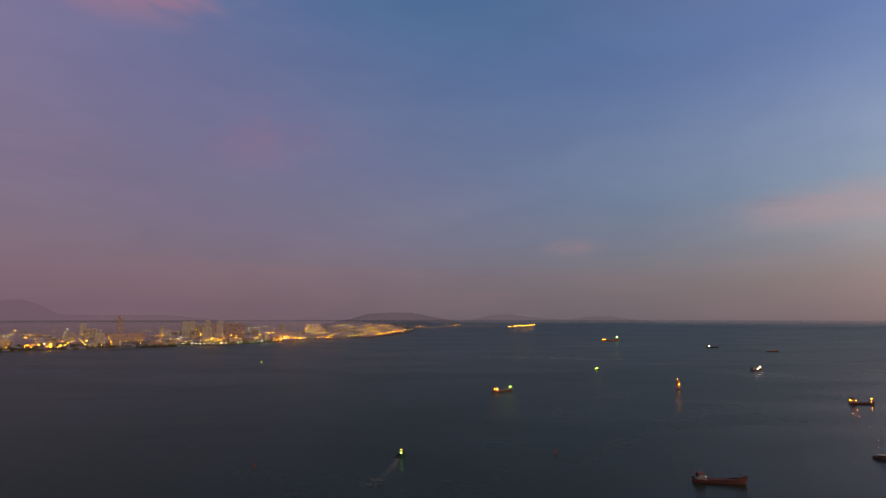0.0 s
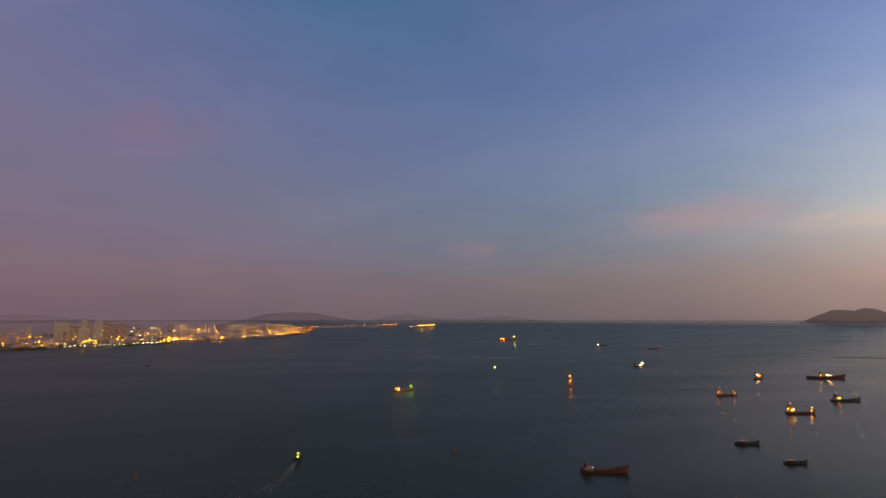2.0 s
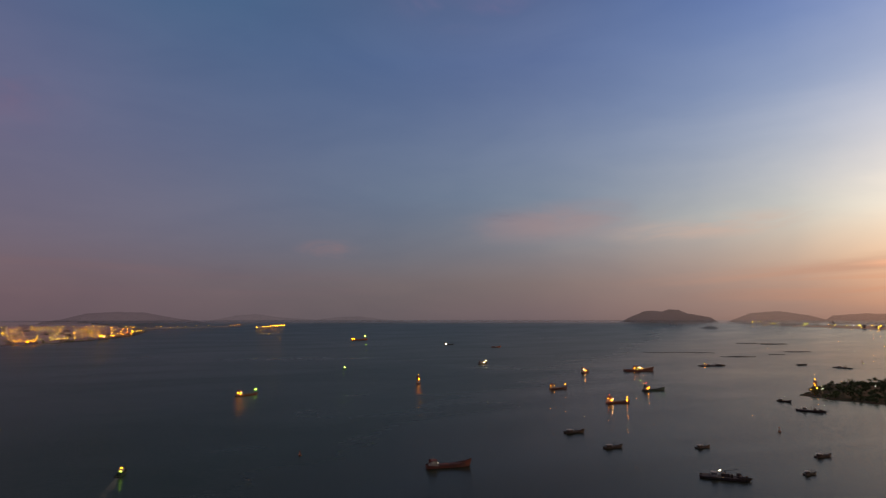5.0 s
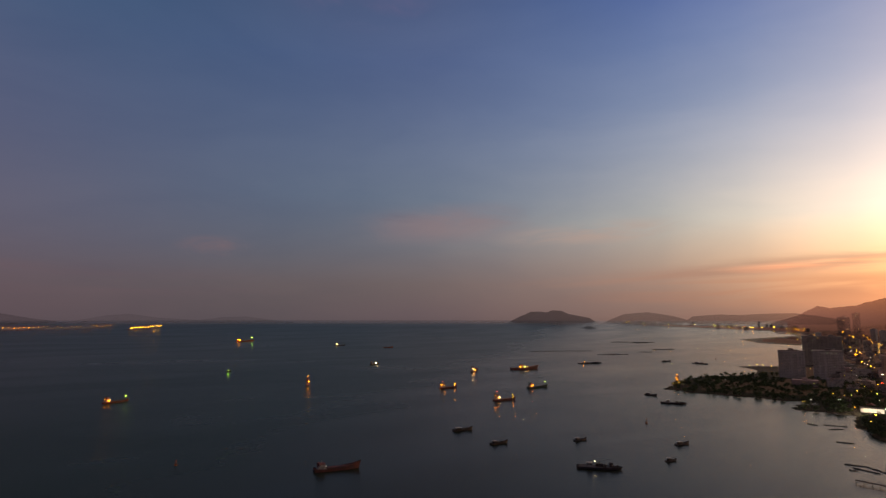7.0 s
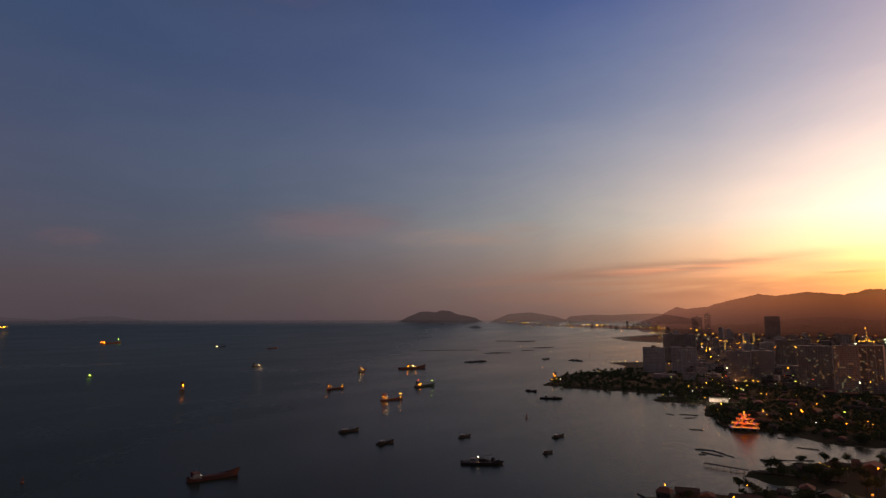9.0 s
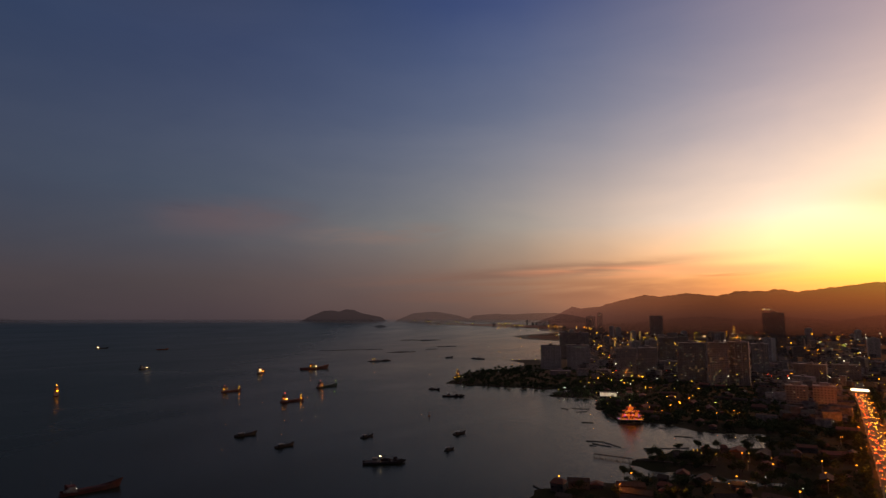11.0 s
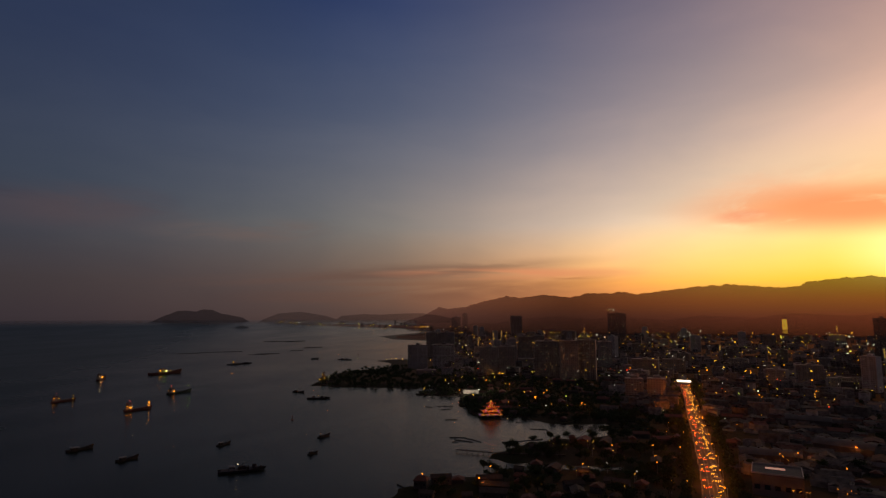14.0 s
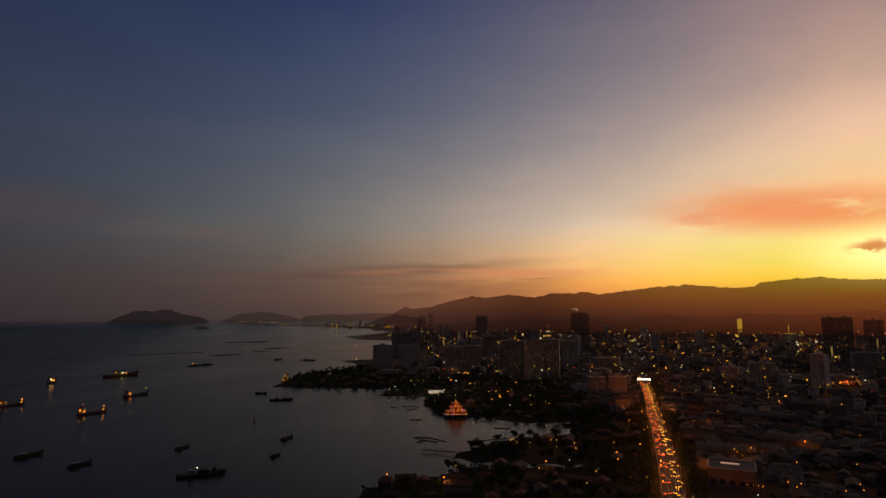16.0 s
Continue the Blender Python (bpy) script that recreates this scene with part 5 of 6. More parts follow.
def grove(name, label, places):
    r = random.Random(21)
    verts, faces = [], []
    leaf = [Vector(v) for v in ((-1, -0.5, 0), (0, -0.7, 0.25), (1, -0.3, 0), (0.9, 0.5, 0.1), (0, 0.75, 0.3), (-0.9, 0.5, 0))]
    for a, d in places:
        p = at(a, d, 0.6)
        h, w = r.uniform(4.5, 8.5), r.uniform(2.4, 4.4)
        brick_list(verts, faces, (0.4, 0.4, h * 0.7), (p.x, p.y, p.z + h * 0.3))
        for _ in range(70):
            q = Euler((r.uniform(0, 6.3), r.uniform(0, 6.3), r.uniform(0, 6.3))).to_matrix() * r.uniform(0.6, 1.15)
            v = Vector((r.gauss(0, 0.5), r.gauss(0, 0.5), r.gauss(0, 0.42)))
            c = p + Vector((v.x * w, v.y * w, h * 0.62 + v.z * h * 0.42))
            k = len(verts)
            verts += [tuple(c + q @ e) for e in leaf]
            faces += [(k, k + 1, k + 4, k + 5), (k + 1, k + 2, k + 3, k + 4)]
    tagged(new(name, mesh(name, verts, faces, LEAF)), label, "trees", kind="stuff")


grove("woodland", "dark woods along the point and between the blocks", groves)


# ---- the floating temple, hung with lights ----
def temple():
    t = thing("floating_temple", "pagoda temple on stilts outlined in orange and gold lights", "temple")
    part("platform", boxed((21, 15, 0.8), (0, 0, 2.4), 0.1), CONCRETE, t)
    for x in (-9, -3, 3, 9):
        for y in (-6, 6):
            part("stilt", rodded((x, y, -1.2), (x, y, 2.1), 0.35), CONCRETE, t)
    tr = random.Random(12)
    z = 2.8
    for k, (w, dep, h) in enumerate([(15, 10, 3.4), (10, 7, 2.8), (6, 4.6, 2.4)]):
        tier = part("hall", boxed((w, dep, h), (0.8, 0, z + h / 2), 0.1), ROOF_RED, t)
        for j in range(4):
            part("column", rodded((0.8 - w / 2 + (j + 0.5) * w / 4, -dep / 2 - 0.3, z), (0.8 - w / 2 + (j + 0.5) * w / 4, -dep / 2 - 0.3, z + h), 0.2), ORANGE_PAINT, tier)
        bm = bmesh.new()
        rings = []
        for f, up in ((1.28, 0.5), (1.16, 0.05), (0.85, 0.5), (0.55, 1.3)):
            rings.append([bm.verts.new((0.8 + sx * w / 2 * f, sy * dep / 2 * f, z + h + up)) for sx, sy in ((-1, -1), (0, -1), (1, -1), (1, 0), (1, 1), (0, 1), (-1, 1), (-1, 0))])
        for v in (rings[0][1], rings[0][3], rings[0][5], rings[0][7]):
            v.co.z -= 0.5
        for p, q in zip(rings, rings[1:]):
            for j in range(8):
                bm.faces.new((p[j], p[(j + 1) % 8], q[(j + 1) % 8], q[j]))
        bm.faces.new(rings[-1]), bm.faces.new(rings[0][::-1])
        bmesh.ops.recalc_face_normals(bm, faces=bm.faces)
        part("roof", bm, ROOF_RED, t)
        bulbs = int(w * 1.1)
        for j in range(bulbs):
            u = j / (bulbs - 1) * 2 - 1
            part("bulb", balled((0.8 + u * w * 0.64, -dep * 0.64, z + h + 0.1 + 0.45 * u * u), 0.26), (FESTOON_GOLD if (j + k) % 4 == 0 else FESTOON), t)
            if j % 2 == 0:
                part("bulb", balled((0.8 + u * w * 0.46, -dep * 0.44, z + h + 0.75), 0.24), (FESTOON_VIOLET if j % 12 == 2 else FESTOON), t)
        z += h + 0.9
    for j in range(95):
        u = tr.random() ** 1.3
        x = tr.uniform(-1, 1) * (9.6 * (1 - u) + 0.8)
        part("bulb", balled((0.8 + x, -7.4 + 5.5 * u, 3.2 + u * (z - 3.4)), tr.uniform(0.16, 0.3)), tr.choice([FESTOON] * 6 + [FESTOON_GOLD] * 3 + [FESTOON_VIOLET]), t)
    part("finial", rodded((0.8, 0, z), (0.8, 0, z + 2.2), 0.5, 0.1), FESTOON_GOLD, t)
    for j in range(15):
        part("rail_bulb", balled((-10 + j * 1.43, -7.6, 3.4), 0.3), FESTOON_GOLD if j % 5 else FESTOON_VIOLET, t)
    t.matrix_world = facing(73.2, 712, 8) @ Matrix.Diagonal((1.32, 1.2, 1.22, 1))


temple()


# ---- the main road and its evening traffic ----
def path_point(path, s):
    """The place and direction s of the way along a line of bearings and distances."""
    pts = [at(a, d) for a, d in path]
    runs = [(q - p).length for p, q in zip(pts, pts[1:])]
    want = s * sum(runs)
    for p, q, r in zip(pts, pts[1:], runs):
        if want <= r:
            return p.lerp(q, want / r), (q - p).normalized()
        want -= r
    return pts[-1], (pts[-1] - pts[-2]).normalized()


def ribbon(bm, path, off, width, z, thick, steps=60):
    prev = None
    for k in range(steps + 1):
        p, d = path_point(path, k / steps)
        side = Vector((d.y, -d.x, 0))
        row = [bm.verts.new((*(p + side * (off + s * width / 2)).xy, z + t)) for s in (-1, 1) for t in (0, thick)]
        if prev:
            for i, j in ((0, 1), (1, 3), (3, 2), (2, 0)):
                bm.faces.new((prev[i], prev[j], row[j], row[i]))
        prev = row
    bmesh.ops.recalc_face_normals(bm, faces=bm.faces)
    return bm


avenue = []
for k in range(150):
    p, d = path_point(ROAD, 0.14 + 0.0057 * k)
    for side in (-1, 1):
        q = p + Vector((-d.y, d.x, 0)) * side * rnd.uniform(13.5, 19)
        if rnd.random() < 0.8:
            avenue.append((math.degrees(math.atan2(q.x, q.y)), math.hypot(q.x, q.y)))
grove("avenue_trees", "dark street trees lining the main road", avenue)

ROAD_Z = 1.75
bm = ribbon(bmesh.new(), ROAD, 0, 13.0, ROAD_Z, 0.12)
road = tagged(part("road", bm, ASPHALT), "wide asphalt main road crowded with evening traffic", "road", kind="structure")
for off in (-6.9, 6.9):
    tagged(part("kerb", ribbon(bmesh.new(), ROAD, off, 0.7, ROAD_Z, 0.26), WORN), "concrete kerb along the main road", "kerb", kind="structure")
tagged(part("median", ribbon(bmesh.new(), ROAD, 0.0, 0.5, ROAD_Z + 0.1, 0.3), WORN), "low concrete median of the main road", "median", kind="structure")
for off in (-2.6, 2.6):
    line = part("lane_line", ribbon(bmesh.new(), ROAD, off, 0.18, ROAD_Z + 0.124, 0.004), PAINT_LINE, road)


def car(label, w, length, h, away):
    c = thing("car", label, "car", "evening traffic")
    bm = boxed((w, length, h * 0.5), (0, 0, 0.3 + h * 0.25), 0.12)
    part("body", bm, CAR_PAINT, c)
    part("cabin", boxed((w * 0.9, length * 0.55, h * 0.42), (0, -length * 0.03, 0.3 + h * 0.7), 0.1, 0.82), DARK_GLASS, c)
    for x in (-1, 1):
        for y in (-0.32, 0.32):
            part("wheel", rodded((x * (w / 2 - 0.2), y * length, 0.32), (x * (w / 2 + 0.02), y * length, 0.32), 0.32, seg=10), RUBBER, c)
        r, mat = (0.25, TAILLIGHT) if away else (0.25, HEADLIGHT)
        part("taillight" if away else "headlight", balled((x * w * 0.36, -length / 2 - 0.02, 0.78), r), mat, c)
    return c


CARS = {True: [car("car driving off with red tail lights", 1.8, 4.4, 1.45, True), car("van driving off with red tail lights", 2.0, 5.2, 2.2, True)],
        False: [car("car coming on with bright headlights", 1.8, 4.4, 1.45, False), car("van coming on with bright headlights", 2.0, 5.2, 2.2, False)]}
for lane, away in ((-5.0, True), (-1.7, True), (1.6, False), (3.4, False), (5.2, False)):
    s = rnd.uniform(0.2, 0.23)
    while s < 0.97:
        p, d = path_point(ROAD, s)
        side = Vector((-d.y, d.x, 0))
        q = p + side * lane
        # the front of each model, along -y, is what the drone sees
        again(rnd.choice(CARS[away]), Matrix.Translation((q.x, q.y, ROAD_Z + 0.12)) @ Matrix.Rotation(math.atan2(d.y, d.x) + math.pi / 2, 4, "Z"))
        s += rnd.choice([0.014, 0.02, 0.028, 0.045])


# ---- lamps ----
def street_lamp(label, h, r, mat, arm=1.6):
    s = thing("street_lamp", label, "street lamp", "street lamps")
    part("pole", rod(rodded((0, 0, -0.3), (0, 0, h), 0.14, 0.08, 6), (0, 0, h - 0.1), (0, -arm, h + 0.3), 0.07, seg=5), CONCRETE, s)
    part("head", balled((0, -arm, h + 0.1), r), mat, s)
    return s


NEAR_LAMPS = [street_lamp("orange sodium street lamp on a pole", 8, 0.34, SODIUM), street_lamp("amber street lamp on a pole", 7, 0.24, SODIUM), street_lamp("white street lamp on a pole", 7, 0.26, COOL),
              street_lamp("amber street lamp on a pole", 7, 0.27, AMBER)]
MID_LAMPS = [street_lamp("orange sodium street lamp on a pole", 9, 0.64, SODIUM), street_lamp("amber street lamp on a pole", 9, 0.56, AMBER), street_lamp("white street lamp on a pole", 9, 0.42, COOL), street_lamp("amber street lamp on a pole", 10, 0.48, AMBER), street_lamp("lime-tinted street lamp on a pole", 9, 0.5, LIME)]
for k in range(17):
    p, d = path_point(ROAD, 0.18 + k * 0.048)
    for side in (-1, 1):
        q = p + Vector((-d.y, d.x, 0)) * side * 7.6
        again(NEAR_LAMPS[0], Matrix.Translation((q.x, q.y, ROAD_Z)) @ Matrix.Rotation(math.atan2(d.y, d.x) + (math.pi if side < 0 else 0), 4, "Z"))
    if k % 2 == 0:
        glowing = new("road_light", bpy.data.lights.new("road_light", "POINT"))
        glowing.data.energy, glowing.data.color, glowing.data.shadow_soft_size = 120000, (1.0, 0.22, 0.015), 0.6
        glowing.location = (p.x, p.y, ROAD_Z + 8.6)
n = 0
for _ in range(3000):
    u = rnd.random()
    a = rnd.uniform(66, 112)
    d = 400 * (1300 / 400) ** rnd.random() if u < 0.5 else 1300 * (4200 / 1300) ** rnd.random()
    if not on_land(a, d, 8):
        continue
    kind = rnd.choice(NEAR_LAMPS) if d < 800 else rnd.choice(MID_LAMPS)
    k = 1.0 if d < 1300 else (d / 1300) ** 0.55
    again(kind, facing(a, d, rnd.uniform(-60, 60), 1.6, (0.5 + 0.75 * rnd.random() ** 1.4) * k))
    n += 1
    if n > 250:
        break
# lamps that stand out one by one
SHORE_SODIUM = [(75.1, 960), (78.4, 860), (78.7, 890), (80.6, 740), (82.0, 770), (82.3, 750), (75.0, 760), (76.8, 780), (72.5, 1320), (72.8, 1260), (73.0, 1210), (71.4, 1770)]
POINT_AMBER = [(62.4, 1530), (63.0, 1550), (63.5, 1580), (64.0, 1580), (64.6, 1550), (57.1, 1090), (56.7, 1070), (67.4, 1520)]
POINT_WHITE = [(57.5, 1080), (61.0, 1170), (67.3, 940), (77.0, 1420), (76.0, 1350), (72.8, 1160)]
FAR_BLOCK_AMBER = [(74.9, 3880), (75.1, 4000), (71.7, 2960), (72.2, 2910), (81.4, 3680), (81.7, 3690), (82.0, 3710)]
SPIT_AMBER = [(78.6, 550), (78.9, 550), (79.2, 540), (79.6, 540), (80.1, 540), (80.4, 540)]
NEAR_SODIUM = [(103.6, 610), (98.3, 550), (98.5, 540), (105.4, 900), (99.6, 560), (84.6, 530), (82.4, 540), (88.2, 540), (90.5, 540), (84.7, 510), (81.9, 460), (88.5, 480), (72.1, 410), (66.6, 420), (77.7, 410), (86.5, 440), (89.6, 430)]
CITY_SODIUM = [(106.5, 1180), (106.8, 1210), (107.1, 1200), (107.3, 1220), (107.6, 1220), (107.9, 1260), (96.5, 940), (96.8, 970), (104.7, 1210), (86.5, 1330), (87.0, 1300), (87.4, 1290)]
STREET_AMBER = [(99.1, 450), (99.6, 450), (100.0, 450), (100.3, 450), (102.8, 460), (103.1, 470), (107.1, 490), (102.2, 470), (101.9, 500), (98.9, 540)]
for kind, high, size, places in ((NEAR_LAMPS[0], 1.6, 1.2, SHORE_SODIUM), (MID_LAMPS[1], 1.6, 0.8, POINT_AMBER), (MID_LAMPS[2], 1.6, 0.9, POINT_WHITE), (MID_LAMPS[1], 1.6, 1.5, FAR_BLOCK_AMBER), (NEAR_LAMPS[3], 1.0, 0.9, SPIT_AMBER), (NEAR_LAMPS[0], 1.6, 1.1, NEAR_SODIUM), (MID_LAMPS[0], 1.6, 0.9, CITY_SODIUM), (NEAR_LAMPS[1], 1.6, 0.9, STREET_AMBER)):
    for k, (a, d) in enumerate(places):
        again(kind, facing(a, d, 0, high, size))
        if kind is NEAR_LAMPS[0] and k % 2 == 0:
            pool = new("lamp_light", bpy.data.lights.new("lamp_light", "POINT"))
            pool.data.energy, pool.data.color, pool.data.shadow_soft_size = 8000, (1.0, 0.3, 0.05), 0.4
            pool.matrix_world = facing(a, d - 4, 0, high + 9.5)
# the paired lamps of a side street
for k in range(6):
    for s in (-1, 1):
        again(MID_LAMPS[1], facing(101.45 + s * 0.35 + 0.05 * k, 1010 - 38 * k, 0, 1.6, 0.8))


def sign_bridge():
    s = thing("sign_bridge", "footbridge over the road with a bright white panel", "footbridge")
    for x in (-13, 13):
        part("pier", boxed((1.2, 1.6, 7.5), (x, 0, 3.6), 0.1), CONCRETE, s)
    part("deck", boxed((27, 2.6, 0.7), (0, 0, 7.4), 0.08), CONCRETE, s)
    part("panel", boxed((22, 0.3, 2.8), (0, -1.5, 9.2), 0.05), SIGN_WHITE, s, "glowing white panel")
    part("roof", boxed((27, 3.2, 0.25), (0, 0, 11.6), 0.05), ROOF_ZINC, s)
    s.matrix_world = facing(91.1, 1085, 0, 1.5)


sign_bridge()


def flat_roof_store():
    b = thing("store", "flat-roofed store with a pale roof and a skylight", "building")
    w, dep, h = 30, 30, 14
    part("wall", boxed((w, dep, h), (0, 0, h / 2)), DARK_WALL, b)
    part("roof", boxed((w + 0.6, dep + 0.6, 0.4), (0, 0, h + 0.1), 0.05), ROOF_PALE, b)
    for x, y, sx, sy in ((0, -15, 30, 0.5), (0, 15, 30, 0.5), (-15, 0, 0.5, 29), (15, 0, 0.5, 29)):
        part("parapet", boxed((sx, sy, 1.0), (x, y, h + 0.7)), WHITE_WALL, b)
    part("skylight", boxed((12, 2.6, 0.8), (-1, 3, h + 0.6), 0.2), glow("skylight", (1.0, 0.5, 0.36), 2.0), b, "dimly lit pink skylight")
    for k in range(5):
        part("window", boxed((3.4, 0.2, 3), (-12 + 6 * k, -dep / 2 - 0.05, 6)), DARK_GLASS, b)
    b.matrix_world = facing(98, 466, 0, 1.4)


flat_roof_store()
for a, d, turn, k in ((97.2, 560, 8, 0.95), (103.0, 625, -12, 1.1), (100.5, 760, 0, 1.05)):
    again(HALLS[0], facing(a, d, turn, 1.5) @ Matrix.Scale(k, 4))


def lit_shed():
    b = thing("boat_shed", "low white shed lit by a floodlight beside the inlet", "shed")
    part("wall", boxed((24, 10, 5.6), (0, 0, 2.8)), WHITE_WALL, b)
    part("roof", boxed((26, 12, 0.4), (0, 0, 5.9), 0.1), ROOF_ZINC, b)
    part("door", boxed((4, 0.2, 3.6), (6, -5.1, 1.8)), WHITE_STEEL, b)
    part("floodlight", balled((13.5, -7, 6.4), 0.5), COOL, b)
    b.matrix_world = facing(71.35, 915, 0, 1.5)


lit_shed()
flood = new("shed_floodlight", bpy.data.lights.new("shed_floodlight", "POINT"))
flood.data.energy, flood.data.color, flood.data.shadow_soft_size = 60000, (1.0, 0.92, 0.8), 0.5
flood.matrix_world = facing(71.35, 893, 0, 7.0)


def lit_arc():
    """A curved canopy edged with lamps on a far building."""
    b = thing("canopy", "curved canopy strung with amber lamps", "canopy")
    bm, pts = bmesh.new(), []
    for k in range(13):
        u = k / 12
        pts.append((-22 + 44 * u, -6 * math.sin(u * math.pi), 30 - 20 * u + 7 * math.sin(u * math.pi)))
    for p, q in zip(pts, pts[1:]):
        rod(bm, p, q, 0.9, seg=6)
    part("edge_beam", bm, CONCRETE, b)
    for x, y, z in pts[::3]:
        part("post", rodded((x, y + 1.5, 0), (x, y + 1.5, z), 0.5), CONCRETE, b)
    for x, y, z in pts:
        part("lamp", balled((x, y - 0.8, z - 0.9), 1.15), AMBER, b)
    b.matrix_world = facing(77.15, 2400)


lit_arc()


# ---- mud banks, floats and jetties laid bare by the tide ----
def mud_bank(a0, d0, a1, d1, wide, seed):
    p, q = at(a0, d0), at(a1, d1)
    r = random.Random(seed)
    L = (q - p).length
    bm, rows = bmesh.new(), []
    n = 18
    for k in range(n + 1):
        u = k / n
        w = wide * (math.sin(math.pi * min(max(u, 0.02), 0.98)) ** 0.6) * r.uniform(0.5, 1.15)
        c = r.uniform(-0.3, 0.3) * wide
        rows.append([bm.verts.new(((u - 0.5) * L, c + s * w, h)) for s, h in ((-1, -0.6), (-0.6, 0.25), (0, r.uniform(0.4, 0.9)), (0.6, 0.25), (1, -0.6))])
    for x, y in zip(rows, rows[1:]):
        for j in range(4):
            bm.faces.new((x[j], y[j], y[j + 1], x[j + 1]))
    ob = part("mud_bank", bm, MUD)
    tagged(ob, "dark mud bank bared by the low tide", "mud bank", "mud banks", "structure")
    ob.matrix_world = Matrix.Translation((p + q) / 2) @ Matrix.Rotation(math.atan2(q.y - p.y, q.x - p.x), 4, "Z")


for k, bank_at in enumerate([
    (43.5, 2090, 47.5, 2150, 26),
    (47.0, 2150, 49.6, 2160, 30),
    (50.0, 1960, 52.8, 2010, 42),
    (53.8, 2140, 54.9, 2170, 30),
    (55.0, 2320, 56.9, 2400, 42),
    (51.5, 3030, 52.9, 2980, 60),
    (53.3, 2920, 55.3, 3100, 60),
    (66.9, 790, 67.6, 780, 1.6),
    (68.0, 790, 69.6, 790, 2.2),
    (68.3, 760, 69.4, 770, 1.6),
    (68.8, 690, 70.0, 690, 1.2),
    (69.2, 590, 70.7, 590, 1.5),
    (70.7, 590, 72.3, 570, 1.8),
    (69.5, 570, 70.1, 570, 1.0),
    (77.0, 640, 78.6, 640, 1.6),
    (75.7, 680, 76.3, 680, 1.4),
    (74.3, 570, 78.2, 590, 2.0),
    (69.7, 580, 71.5, 570, 1.0),
    (64.2, 430, 65.0, 420, 1.0),
]):
    mud_bank(*bank_at, 40 + k)


def jetty(a0, d0, a1, d1, wide, label):
    p, q = at(a0, d0), at(a1, d1)
    L = (q - p).length
    j = thing("jetty", label, "jetty", "jetties")
    part("deck", boxed((L, wide, 0.3), (0, 0, 1.9)), TIMBER, j)
    for k in range(int(L / 5) + 1):
        for s in (-1, 1):
            part("pile", rodded((-L / 2 + k * 5, s * wide * 0.42, -1.4), (-L / 2 + k * 5, s * wide * 0.42, 2.3), 0.16, seg=6), TIMBER, j)
    part("rail", rodded((-L / 2, wide * 0.45, 2.9), (L / 2, wide * 0.45, 2.9), 0.06, seg=5), TIMBER, j)
    j.matrix_world = Matrix.Translation((p + q) / 2) @ Matrix.Rotation(math.atan2(q.y - p.y, q.x - p.x), 4, "Z")


jetty(69.9, 530, 73.4, 520, 3.0, "long timber jetty on piles over the mud")
jetty(73.6, 520, 80.3, 520, 3.0, "timber walkway along the muddy spit")


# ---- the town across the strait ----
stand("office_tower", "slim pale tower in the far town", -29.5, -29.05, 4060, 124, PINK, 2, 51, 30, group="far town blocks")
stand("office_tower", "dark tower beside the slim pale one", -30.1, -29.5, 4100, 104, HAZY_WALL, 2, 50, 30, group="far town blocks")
for a0, a1, h, wall in ((-24.35, -23.3, 92, WHITE_WALL), (-23.25, -22.5, 76, CREAM), (-22.45, -22.0, 100, WHITE_WALL), (-21.95, -21.5, 80, PINK), (-21.45, -20.9, 96, WHITE_WALL), (-20.85, -19.0, 82, PINK)):
    stand("apartment_block", "pale apartment block in the far town", a0, a1, 3620, h, wall, 5, int(h), 24, group="far town blocks")
for a0, a1, h in ((-30.0, -28.75, 35), (-28.65, -27.3, 37)):
    stand("shopping_hall", "broad pinkish windowless hall by the far shore", a0, a1, 3280, h, PINK, 0, int(h) + 3, 40, group="far town blocks")
n = 0
for _ in range(700):
    a = rnd.uniform(-46, -3.2)
    edge = np.interp(a, [s[0] for s in LEFT_SHORE[:13]], [s[1] for s in LEFT_SHORE[:13]])
    d = edge * rnd.uniform(1.03, 1.9)
    if not on_land(a, d, 25) or not clear_of(a, d, 34):
        continue
    kind = rnd.choice(KINDS[3:] + KINDS[4:]) if rnd.random() < 0.9 else rnd.choice(KINDS[:2])
    again(kind, facing(a, d, rnd.uniform(-30, 30)) @ Matrix.Diagonal((rnd.uniform(0.8, 1.5), 1, rnd.uniform(0.7, 1.2), 1)))
    n += 1
    if n > 100:
        break
groves = []
for _ in range(700):
    a = rnd.uniform(-46, -4)
    d = float(np.interp(a, [q[0] for q in LEFT_SHORE[:13]], [q[1] for q in LEFT_SHORE[:13]])) * (1.008 + 0.2 * rnd.random() ** 2)
    if on_land(a, d, 8) and rnd.random() < (0.25 if a > -16 else 1.0):
        groves += [(a + rnd.uniform(-0.12, 0.12), d + rnd.uniform(-25, 25)) for _ in range(2)]
grove("shore_woods", "dark trees along the far town's shore", groves)


